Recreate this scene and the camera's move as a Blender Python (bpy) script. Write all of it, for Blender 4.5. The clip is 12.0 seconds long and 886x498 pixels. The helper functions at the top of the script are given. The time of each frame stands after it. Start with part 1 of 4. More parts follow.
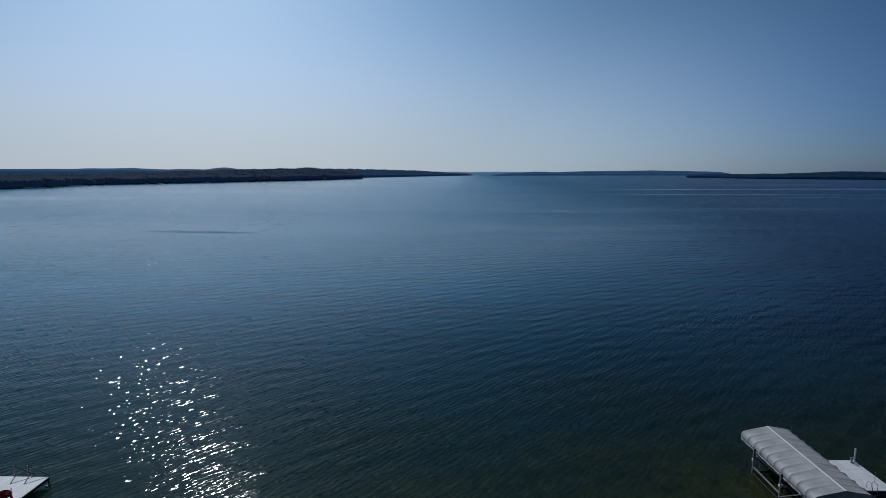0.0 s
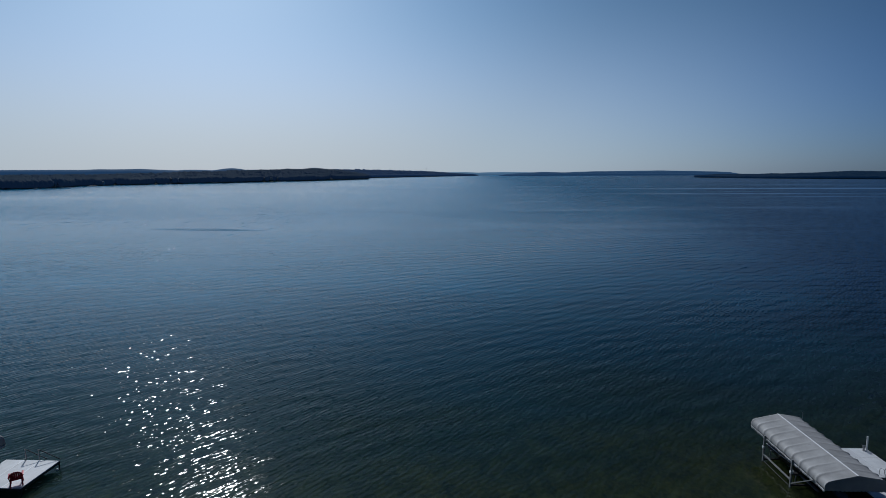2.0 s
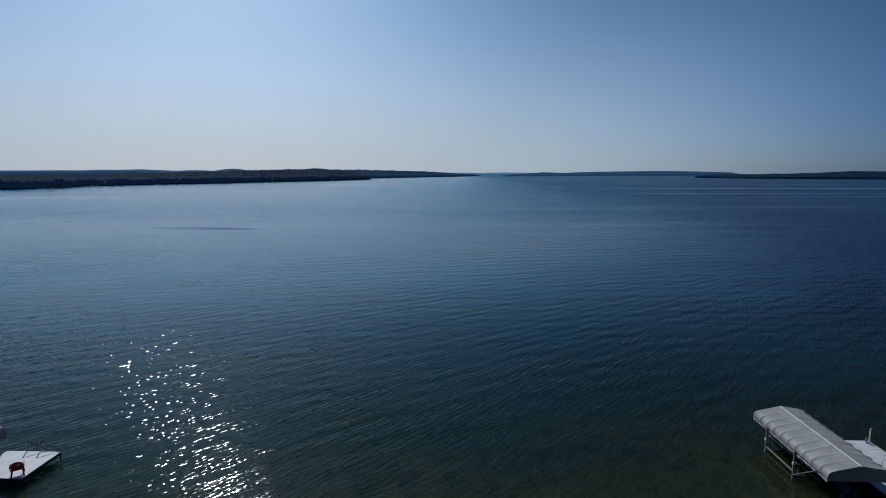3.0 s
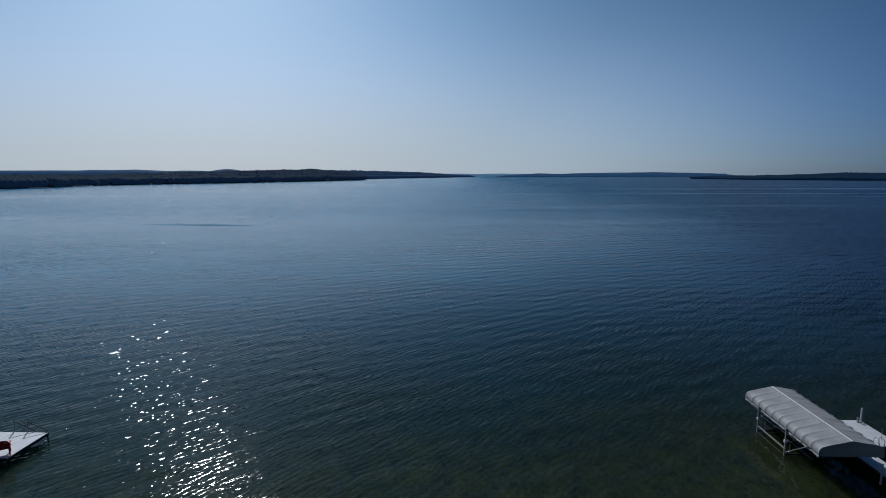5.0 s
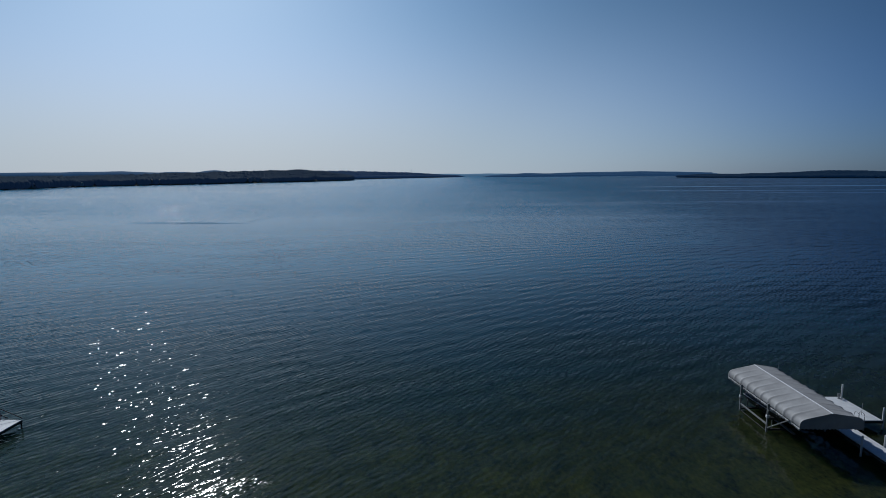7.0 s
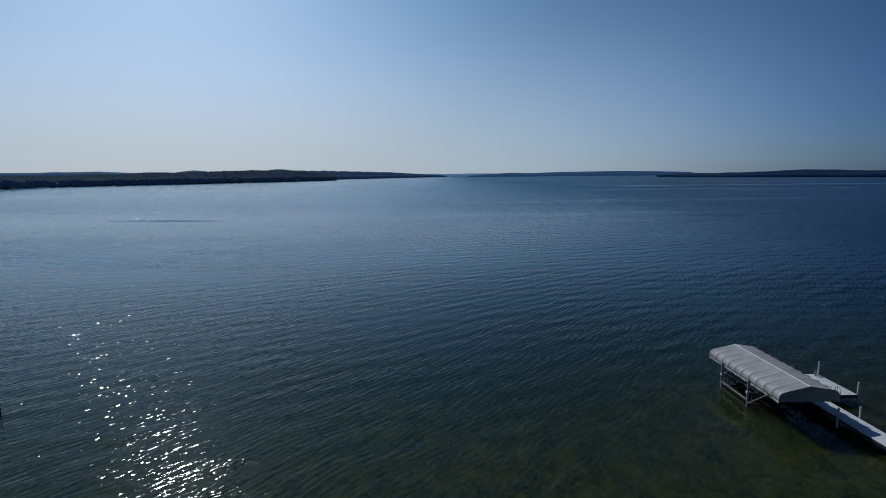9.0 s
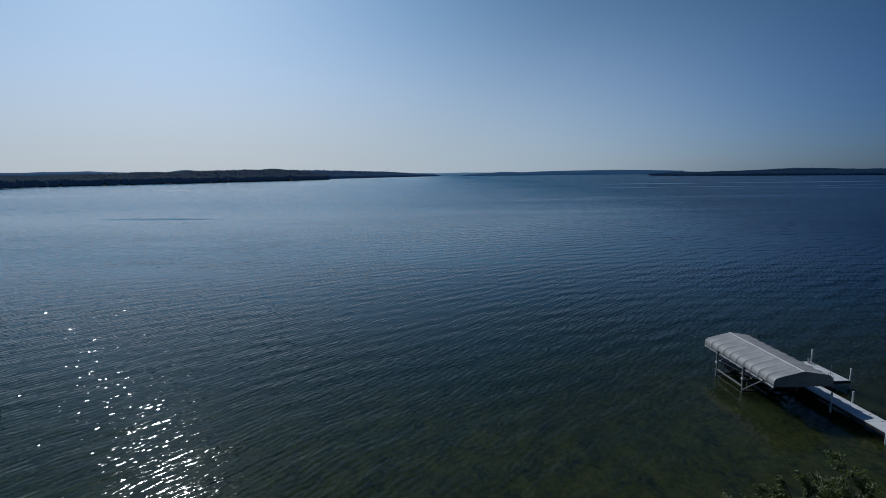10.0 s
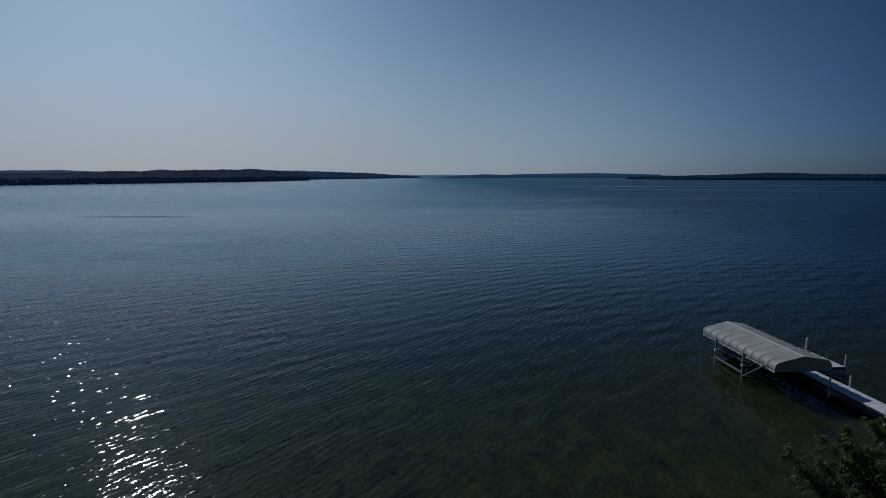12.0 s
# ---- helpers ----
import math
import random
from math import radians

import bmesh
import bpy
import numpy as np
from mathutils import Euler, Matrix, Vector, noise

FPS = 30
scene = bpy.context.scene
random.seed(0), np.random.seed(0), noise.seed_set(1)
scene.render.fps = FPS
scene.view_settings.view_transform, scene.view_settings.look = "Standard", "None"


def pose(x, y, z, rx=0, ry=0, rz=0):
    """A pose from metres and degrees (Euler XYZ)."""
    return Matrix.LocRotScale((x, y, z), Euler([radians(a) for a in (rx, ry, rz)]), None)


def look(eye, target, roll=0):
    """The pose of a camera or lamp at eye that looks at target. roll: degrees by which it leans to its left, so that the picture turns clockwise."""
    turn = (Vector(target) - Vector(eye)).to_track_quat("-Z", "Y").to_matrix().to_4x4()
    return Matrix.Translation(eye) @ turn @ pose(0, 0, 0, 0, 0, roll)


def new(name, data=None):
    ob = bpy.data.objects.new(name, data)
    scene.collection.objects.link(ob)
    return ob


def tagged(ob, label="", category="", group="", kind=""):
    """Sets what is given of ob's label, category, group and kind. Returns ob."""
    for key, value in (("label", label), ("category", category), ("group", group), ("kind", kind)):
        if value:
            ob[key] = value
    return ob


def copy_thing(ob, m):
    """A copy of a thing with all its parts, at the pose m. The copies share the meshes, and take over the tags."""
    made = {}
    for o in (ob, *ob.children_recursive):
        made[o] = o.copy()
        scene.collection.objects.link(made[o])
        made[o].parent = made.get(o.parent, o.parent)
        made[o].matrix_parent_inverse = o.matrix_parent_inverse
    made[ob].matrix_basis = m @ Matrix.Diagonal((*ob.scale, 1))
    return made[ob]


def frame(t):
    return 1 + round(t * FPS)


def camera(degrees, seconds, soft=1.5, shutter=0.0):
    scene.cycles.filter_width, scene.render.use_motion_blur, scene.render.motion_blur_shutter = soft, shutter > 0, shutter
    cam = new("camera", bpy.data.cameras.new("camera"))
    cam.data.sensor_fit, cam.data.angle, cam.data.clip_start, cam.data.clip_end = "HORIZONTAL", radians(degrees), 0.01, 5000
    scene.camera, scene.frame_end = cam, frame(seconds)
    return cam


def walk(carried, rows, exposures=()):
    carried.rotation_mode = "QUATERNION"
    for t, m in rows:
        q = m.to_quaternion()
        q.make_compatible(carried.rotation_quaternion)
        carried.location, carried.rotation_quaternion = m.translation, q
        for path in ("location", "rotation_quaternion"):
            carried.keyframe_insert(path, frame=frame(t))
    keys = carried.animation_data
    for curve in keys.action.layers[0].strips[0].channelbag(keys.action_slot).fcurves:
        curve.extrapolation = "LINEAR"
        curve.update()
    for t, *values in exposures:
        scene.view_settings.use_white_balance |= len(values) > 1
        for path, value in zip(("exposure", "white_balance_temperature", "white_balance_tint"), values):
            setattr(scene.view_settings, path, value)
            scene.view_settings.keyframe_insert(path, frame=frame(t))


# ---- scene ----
cam = camera(79.0, 12.0, soft=0.8)
PATH = [
    (0, (1.558, -1.309, 20.915), (1.5, 0.67, 20.632), -0.1),
    (0.5, (1.671, -1.369, 20.684), (1.604, 0.61, 20.405), -0.2),
    (1, (1.603, -1.404, 20.435), (1.53, 0.575, 20.156), -0.2),
    (1.5, (1.521, -1.394, 20.194), (1.444, 0.584, 19.913), -0.1),
    (2, (1.471, -1.415, 19.88), (1.389, 0.564, 19.599), -0.2),
    (2.5, (1.463, -1.421, 19.578), (1.379, 0.558, 19.299), -0.2),
    (3, (1.447, -1.446, 19.241), (1.361, 0.533, 18.962), -0.2),
    (5, (1.678, -1.478, 17.729), (1.609, 0.502, 17.454), -0.1),
    (5.5, (1.792, -1.419, 17.366), (1.732, 0.561, 17.091), -0.2),
    (6, (1.863, -1.344, 16.958), (1.815, 0.636, 16.683), -0.2),
    (6.5, (1.945, -1.356, 16.631), (1.906, 0.625, 16.356), -0.2),
    (7, (2.156, -1.353, 16.328), (2.127, 0.628, 16.054), -0.4),
    (9, (1.943, -1.686, 15.156), (1.976, 0.295, 14.882), -0.5),
    (9.5, (1.831, -1.878, 14.869), (1.875, 0.103, 14.594), -0.6),
    (10, (1.59, -1.998, 14.552), (1.647, -0.018, 14.275), -0.6),
    (10.5, (1.304, -2.021, 14.262), (1.373, -0.042, 13.982), -0.7),
    (11, (0.913, -2.006, 13.971), (0.999, -0.028, 13.691), -0.6),
    (11.5, (0.59, -2.008, 13.766), (0.693, -0.03, 13.492), -0.4),
    (12, (-0.054, -1.895, 13.571), (0.077, 0.083, 13.301), -0.1),
]
# the picture dims towards the end
EXPOSURES = [(0, 0.0, 5450, 8), (11.0, 0.0, 5450, 8), (11.5, -0.2, 5450, 8), (12.0, -0.55, 5450, 8)]
walk(cam, [(t, look(eye, target, roll)) for t, eye, target, roll in PATH], EXPOSURES)


# ---- light ----
SUN_AZ, SUN_EL = -25.5, 36.0          # degrees: to the right of +y, above the horizon

world = bpy.data.worlds.new("sky")
scene.world = world
world.use_nodes = True
wn, wl = world.node_tree.nodes, world.node_tree.links
sky = wn.new("ShaderNodeTexSky")
sky.sky_type = "NISHITA"
sky.sun_disc = False
sky.sun_elevation = radians(SUN_EL)
sky.sun_rotation = radians(SUN_AZ)
sky.altitude = 200
sky.air_density, sky.dust_density, sky.ozone_density = 1.0, 0.6, 2.4
# haze round the sun: the sky pales towards it and deepens away from it
way = wn.new("ShaderNodeTexCoord").outputs["Generated"]
toward = wn.new("ShaderNodeVectorMath")
toward.operation = "DOT_PRODUCT"
wl.new(way, toward.inputs[0])
toward.inputs[1].default_value = (math.sin(radians(SUN_AZ)), math.cos(radians(SUN_AZ)), 0.0)
fall = wn.new("ShaderNodeMapRange")
fall.interpolation_type = "SMOOTHSTEP"
fall.inputs["From Min"].default_value, fall.inputs["From Max"].default_value = -0.05, 1.0
fall.inputs["To Min"].default_value, fall.inputs["To Max"].default_value = 0.24, 1.0
wl.new(toward.outputs["Value"], fall.inputs["Value"])
dim = wn.new("ShaderNodeVectorMath")
dim.operation = "SCALE"
wl.new(sky.outputs[0], dim.inputs[0])
wl.new(fall.outputs[0], dim.inputs["Scale"])
# summer haze: a pale bank low in the sky, thickest towards the sun
rise = wn.new("ShaderNodeSeparateXYZ")
wl.new(way, rise.inputs[0])
bank = wn.new("ShaderNodeValToRGB")
bank.color_ramp.elements[0].color, bank.color_ramp.elements[1].color = (0.92, 0.92, 0.92, 1), (0, 0, 0, 1)
bank.color_ramp.elements[1].position = 0.32
bank.color_ramp.interpolation = "EASE"
wl.new(rise.outputs[2], bank.inputs[0])
thick = wn.new("ShaderNodeMath")
thick.operation = "MULTIPLY"
wl.new(bank.outputs[0], thick.inputs[0])
side = wn.new("ShaderNodeMapRange")
side.interpolation_type = "SMOOTHSTEP"
side.inputs["From Min"].default_value, side.inputs["From Max"].default_value = 0.30, 1.0
wl.new(toward.outputs["Value"], side.inputs["Value"])
wl.new(side.outputs[0], thick.inputs[1])
veil = wn.new("ShaderNodeVectorMath")
veil.operation = "SCALE"
veil.inputs[0].default_value = (8.8, 9.3, 9.2)
wl.new(fall.outputs[0], veil.inputs["Scale"])
haze = wn.new("ShaderNodeMix")
haze.data_type = "RGBA"
wl.new(thick.outputs[0], haze.inputs[0])
cool = wn.new("ShaderNodeValToRGB")
cool.color_ramp.elements[0].color, cool.color_ramp.elements[1].color = (0.84, 0.98, 1.28, 1), (0.95, 1.02, 0.97, 1)
cool.color_ramp.elements[1].position = 0.30
for at, col in ((0.42, (0.70, 0.90, 0.98)), (0.62, (0.47, 0.70, 0.88))):
    high = cool.color_ramp.elements.new(at)
    high.color = (*col, 1)
cool.color_ramp.interpolation = "EASE"
wl.new(rise.outputs[2], cool.inputs[0])
clear = wn.new("ShaderNodeVectorMath")
clear.operation = "MULTIPLY"
wl.new(dim.outputs[0], clear.inputs[0])
wl.new(cool.outputs[0], clear.inputs[1])
wl.new(clear.outputs[0], haze.inputs[6])
wl.new(veil.outputs[0], haze.inputs[7])
# clear summer sky: deep blue away from the sun, creamy under it, brighter in a wide ring round it
half = wn.new("ShaderNodeMapRange")
half.inputs["From Min"].default_value, half.inputs["From Max"].default_value = -1.0, 1.0
wl.new(toward.outputs["Value"], half.inputs["Value"])
tint = wn.new("ShaderNodeValToRGB")
TINTS = ((0.0, (1.0, 1.3, 1.75)), (0.30, (0.85, 1.1, 1.5)), (0.50, (0.46, 0.61, 0.90)), (0.66, (0.595, 0.745, 0.98)), (0.71, (0.72, 0.86, 1.06)),
         (0.825, (0.89, 0.94, 1.01)), (0.94, (0.98, 0.98, 0.98)), (1.0, (1.08, 1.01, 0.96)))
while len(tint.color_ramp.elements) < len(TINTS):
    tint.color_ramp.elements.new(0.5)
for el, (at, col) in zip(tint.color_ramp.elements, TINTS):
    el.position, el.color = at, (*col, 1)
wl.new(half.outputs[0], tint.inputs[0])
near_sun = wn.new("ShaderNodeVectorMath")
near_sun.operation = "DOT_PRODUCT"
wl.new(way, near_sun.inputs[0])
near_sun.inputs[1].default_value = (math.sin(radians(SUN_AZ)) * math.cos(radians(SUN_EL)), math.cos(radians(SUN_AZ)) * math.cos(radians(SUN_EL)), math.sin(radians(SUN_EL)))
ring = wn.new("ShaderNodeMapRange")
ring.inputs["From Min"].default_value, ring.inputs["From Max"].default_value = 0.74, 1.0
wl.new(near_sun.outputs["Value"], ring.inputs["Value"])
glow = wn.new("ShaderNodeMath")
glow.operation = "POWER"
wl.new(ring.outputs[0], glow.inputs[0])
glow.inputs[1].default_value = 1.7
gain = wn.new("ShaderNodeMath")
gain.operation = "MULTIPLY_ADD"
wl.new(glow.outputs[0], gain.inputs[0])
gain.inputs[1].default_value, gain.inputs[2].default_value = 0.55, 0.92
toned = wn.new("ShaderNodeVectorMath")
toned.operation = "MULTIPLY"
wl.new(haze.outputs[2], toned.inputs[0])
wl.new(tint.outputs[0], toned.inputs[1])
lit = wn.new("ShaderNodeVectorMath")
lit.operation = "SCALE"
wl.new(toned.outputs[0], lit.inputs[0])
wl.new(gain.outputs[0], lit.inputs["Scale"])
wl.new(lit.outputs[0], wn["Background"].inputs["Color"])
wn["Background"].inputs["Strength"].default_value = 0.055

sun_data = bpy.data.lights.new("sun", "SUN")
sun_data.energy, sun_data.angle, sun_data.color = 2.6, radians(0.53), (1.0, 0.93, 0.82)
sun = new("sun", sun_data)
a, e = radians(SUN_AZ), radians(SUN_EL)
to_sun = Vector((math.sin(a) * math.cos(e), math.cos(a) * math.cos(e), math.sin(e)))
sun.matrix_world = look(to_sun * 200, (0, 0, 0))


# ---- materials ----
def nodes_of(name):
    m = bpy.data.materials.new(name)
    m.use_nodes = True
    nt = m.node_tree
    return m, nt.nodes, nt.links, nt.nodes["Principled BSDF"]


def math_node(n, l, op, a, b=None, clamp=False):
    k = n.new("ShaderNodeMath")
    k.operation, k.use_clamp = op, clamp
    for i, v in enumerate((a, b)):
        if v is None:
            continue
        if isinstance(v, (int, float)):
            k.inputs[i].default_value = v
        else:
            l.new(v, k.inputs[i])
    return k.outputs[0]


def vec_node(n, l, op, a, b=None, scale=None):
    k = n.new("ShaderNodeVectorMath")
    k.operation = op
    for i, v in enumerate((a, b)):
        if v is None:
            continue
        if isinstance(v, tuple):
            k.inputs[i].default_value = v
        else:
            l.new(v, k.inputs[i])
    if scale is not None:
        if isinstance(scale, (int, float)):
            k.inputs["Scale"].default_value = scale
        else:
            l.new(scale, k.inputs["Scale"])
    return k.outputs["Value"] if op in ("LENGTH", "DOT_PRODUCT") else k.outputs[0]


def noise_node(n, l, vec, scale, detail=2.0, rough=0.5, distort=0.0):
    k = n.new("ShaderNodeTexNoise")
    k.inputs["Scale"].default_value = scale
    k.inputs["Detail"].default_value = detail
    k.inputs["Roughness"].default_value = rough
    k.inputs["Distortion"].default_value = distort
    l.new(vec, k.inputs["Vector"])
    return k


def mapped(n, l, vec, turn=0.0, size=(1, 1, 1), place=(0, 0, 0)):
    k = n.new("ShaderNodeMapping")
    k.inputs["Rotation"].default_value = (0, 0, radians(turn))
    k.inputs["Scale"].default_value = size
    k.inputs["Location"].default_value = place
    l.new(vec, k.inputs["Vector"])
    return k.outputs[0]


def ramp(n, l, fac, stops):
    k = n.new("ShaderNodeValToRGB")
    cr = k.color_ramp
    while len(cr.elements) < len(stops):
        cr.elements.new(0.5)
    for el, (p, c) in zip(cr.elements, stops):
        el.position = p
        el.color = (*c, 1) if len(c) == 3 else c
    l.new(fac, k.inputs[0])
    return k.outputs[0]


def mix_col(n, l, fac, a, b, mode="MIX"):
    k = n.new("ShaderNodeMix")
    k.data_type, k.blend_type = "RGBA", mode
    for sock, v in ((k.inputs[0], fac), (k.inputs[6], a), (k.inputs[7], b)):
        if isinstance(v, (int, float)):
            sock.default_value = v
        elif isinstance(v, tuple):
            sock.default_value = (*v, 1)
        else:
            l.new(v, sock)
    return k.outputs[2]


def bump(n, l, bsdf, height, strength, dist):
    k = n.new("ShaderNodeBump")
    k.inputs["Strength"].default_value = strength
    k.inputs["Distance"].default_value = dist
    l.new(height, k.inputs["Height"])
    l.new(k.outputs[0], bsdf.inputs["Normal"])


def surface(name, dark, light, scale=4.0, rough=0.6, metal=0.0, fine=60.0, relief=0.3, depth=0.004, wear=None, random_tint=0.0):
    """A worn solid: large stains between two tones, fine grain in colour, gloss and relief."""
    m, n, l, b = nodes_of(name)
    pos = n.new("ShaderNodeTexCoord").outputs["Object"]
    big = noise_node(n, l, pos, scale, 4, 0.6)
    small = noise_node(n, l, pos, fine, 3, 0.6)
    col = ramp(n, l, big.outputs[0], ((0.32, dark), (0.68, light)))
    col = mix_col(n, l, 0.25, col, small.outputs[0], "OVERLAY")
    if wear:
        spots = noise_node(n, l, pos, scale * 2.3, 5, 0.7)
        col = mix_col(n, l, ramp(n, l, spots.outputs[0], ((0.6, (0, 0, 0)), (0.72, (1, 1, 1)))), col, wear)
    if random_tint:
        r = n.new("ShaderNodeObjectInfo").outputs["Random"]
        v = math_node(n, l, "ADD", math_node(n, l, "MULTIPLY", r, random_tint), 1 - random_tint / 2)
        hsv = n.new("ShaderNodeHueSaturation")
        l.new(col, hsv.inputs["Color"])
        l.new(v, hsv.inputs["Value"])
        col = hsv.outputs[0]
    l.new(col, b.inputs["Base Color"])
    rg = math_node(n, l, "ADD", math_node(n, l, "MULTIPLY", small.outputs[0], 0.2), rough - 0.1)
    l.new(rg, b.inputs["Roughness"])
    b.inputs["Metallic"].default_value = metal
    bump(n, l, b, small.outputs[0], relief, depth)
    return m


def water_material():
    m, n, l, b = nodes_of("lake_water")
    geo = n.new("ShaderNodeNewGeometry")
    pos = geo.outputs["Position"]
    sep = n.new("ShaderNodeSeparateXYZ")
    l.new(pos, sep.inputs[0])

    # gusts and slicks: long flat patches in which the ripples are stronger or weaker
    g1 = noise_node(n, l, mapped(n, l, pos, 4, (1 / 420, 1 / 60, 0), (3.1, 0.4, 0)), 1.0, 3, 0.55, 0.3).outputs[0]
    g2 = noise_node(n, l, mapped(n, l, pos, -12, (1 / 26, 1 / 14, 0)), 1.0, 2, 0.5).outputs[0]
    gust = ramp(n, l, g1, ((0.34, (0.6, 0.6, 0.6)), (0.46, (0.95, 0.95, 0.95)), (0.7, (1.08, 1.08, 1.08))))
    gust = math_node(n, l, "MULTIPLY", gust, math_node(n, l, "ADD", math_node(n, l, "MULTIPLY", g2, 0.9), 0.55))
    # two smooth slicks that lie far out, wavering along their length
    warp = noise_node(n, l, mapped(n, l, pos, 0, (1 / 110, 1 / 110, 0)), 1.0, 2).outputs[0]
    for y0, half, x0, weight in ((655, 28, 100, 0.97), (510, 11, 60, 0.85), (432, 12, 150, 0.92), (330, 8, 300, 0.6)):
        yy = math_node(n, l, "ADD", sep.outputs[1], math_node(n, l, "MULTIPLY", warp, 90.0))
        band = math_node(n, l, "ABSOLUTE", math_node(n, l, "SUBTRACT", yy, y0 + 45.0))
        band = math_node(n, l, "SUBTRACT", 1.0, math_node(n, l, "DIVIDE", band, half), True)
        side = math_node(n, l, "DIVIDE", math_node(n, l, "SUBTRACT", sep.outputs[0], x0), 160.0, True)
        cut = math_node(n, l, "MULTIPLY", math_node(n, l, "MULTIPLY", band, side), weight)
        gust = math_node(n, l, "MULTIPLY", gust, math_node(n, l, "SUBTRACT", 1.0, cut))
    # a patch of broken water left by a gust
    dx = math_node(n, l, "DIVIDE", math_node(n, l, "SUBTRACT", sep.outputs[0], -91.0), 24.0)
    dy = math_node(n, l, "SUBTRACT", sep.outputs[1], math_node(n, l, "MULTIPLY", dx, -3.0))
    dy = math_node(n, l, "DIVIDE", math_node(n, l, "SUBTRACT", dy, 186.0), 4.4)
    rr = math_node(n, l, "ADD", math_node(n, l, "MULTIPLY", dx, dx), math_node(n, l, "MULTIPLY", dy, dy))
    edge = noise_node(n, l, mapped(n, l, pos, -3, (1 / 3.2, 1 / 2.4, 0)), 1.0, 3, 0.7).outputs[0]
    patch = math_node(n, l, "SUBTRACT", 1.0, rr, True)
    patch = math_node(n, l, "MULTIPLY", patch, math_node(n, l, "MULTIPLY", math_node(n, l, "SUBTRACT", edge, 0.36), 7.0, True))
    gust = math_node(n, l, "ADD", gust, math_node(n, l, "MULTIPLY", patch, 0.1))

    # ripples as slopes: two trains with long crests, then finer chop
    total = None
    for turn, length, amp, wander, reach in ((47, 0.54, 0.072, 8.0, 4.2), (58, 0.40, 0.055, 6.0, 3.0), (53, 0.74, 0.046, 6.0, 5.0), (34, 0.46, 0.040, 7.0, 4.0), (14, 1.2, 0.010, 6.0, 12.0), (13, 4.6, 0.016, 4.0, 26.0), (-2, 3.1, 0.015, 4.0, 20.0), (40, 1.7, 0.028, 5.0, 14.0), (34, 2.7, 0.026, 5.0, 20.0), (-8, 1.9, 0.008, 5.0, 16.0), (62, 0.36, 0.044, 6.0, 2.6)):
        c, s = math.cos(radians(turn)), math.sin(radians(turn))
        k = 2 * math.pi / length
        drift = noise_node(n, l, mapped(n, l, pos, 0, (1 / reach, 1 / reach, 0), (turn, 0, 0)), 1.0, 2, 0.5)
        phase = vec_node(n, l, "DOT_PRODUCT", pos, (-s * k, c * k, 0.0))
        phase = math_node(n, l, "ADD", phase, math_node(n, l, "MULTIPLY", drift.outputs[0], wander * 2.5))
        crest = math_node(n, l, "SINE", phase)
        crest = math_node(n, l, "ADD", crest, math_node(n, l, "MULTIPLY", math_node(n, l, "COSINE", math_node(n, l, "MULTIPLY", phase, 2.0)), 0.30))
        power = noise_node(n, l, mapped(n, l, pos, 0, (1 / reach * 1.9, 1 / reach * 1.9, 0), (0, turn, 0)), 1.0, 1).outputs[0]
        power = math_node(n, l, "MULTIPLY", math_node(n, l, "ADD", power, 0.05), amp * 1.2)
        push = n.new("ShaderNodeVectorMath")
        push.operation = "SCALE"
        push.inputs[0].default_value = (-s, c, 0.0)
        l.new(math_node(n, l, "MULTIPLY", crest, power), push.inputs["Scale"])
        total = push.outputs[0] if total is None else vec_node(n, l, "ADD", total, push.outputs[0])
    # the smallest ripples, strongest in the lee of the shore
    def dying(start, end, rest):
        """1 near the shore, falling to rest between two distances."""
        fade = math_node(n, l, "DIVIDE", math_node(n, l, "SUBTRACT", sep.outputs[1], start), end - start, True)
        return math_node(n, l, "SUBTRACT", 1.0, math_node(n, l, "MULTIPLY", fade, 1.0 - rest))

    for size, amp, start, end, rest in ((0.32, 0.15, 34.0, 58.0, 0.3), (0.17, 0.13, 24.0, 42.0, 0.15)):
        c = noise_node(n, l, mapped(n, l, pos, 0, (1 / size, 1 / size, 0)), 1.0, 1).outputs[1]
        c = vec_node(n, l, "SCALE", vec_node(n, l, "SUBTRACT", c, (0.5, 0.5, 0.5)), None, math_node(n, l, "MULTIPLY", dying(start, end, rest), amp))
        total = vec_node(n, l, "ADD", total, c)
    # steep little cat's-paws that lean with the wind: these catch the sun
    for turn, across, along, amp, place, start, end, rest in ((50, 0.36, 0.50, 1.65, (7, 3, 0), 46, 84, 0.1), (72, 0.26, 0.32, 1.00, (2, 9, 0), 24, 46, 0.0),
                                                             (35, 0.6, 0.85, 1.60, (5, 1, 0), 60, 110, 0.1), (48, 1.1, 1.5, 1.45, (1, 6, 0), 70, 160, 0.1)):
        c = noise_node(n, l, mapped(n, l, mapped(n, l, pos, -turn), 0, (1 / along, 1 / across, 0), place), 1.0, 1, 0.4).outputs[0]
        rare = 0.585 if across < 0.5 else 0.63
        rise = math_node(n, l, "SUBTRACT", math_node(n, l, "MAXIMUM", math_node(n, l, "SUBTRACT", c, rare), 0.0), 0.010 if across < 0.5 else 0.005)
        rise = math_node(n, l, "MULTIPLY", rise, dying(start, end, rest))
        # calmer in the shallows
        rise = math_node(n, l, "MULTIPLY", rise, math_node(n, l, "SUBTRACT", 1.5, dying(24.0, 44.0, 0.5)))
        if across > 1:
            rise = math_node(n, l, "MULTIPLY", rise, math_node(n, l, "SUBTRACT", 1.0, dying(34, 60, 0.0)))
        total = vec_node(n, l, "ADD", total, vec_node(n, l, "SCALE", (0.97, -0.24, 0.0), None, math_node(n, l, "MULTIPLY", rise, amp)))
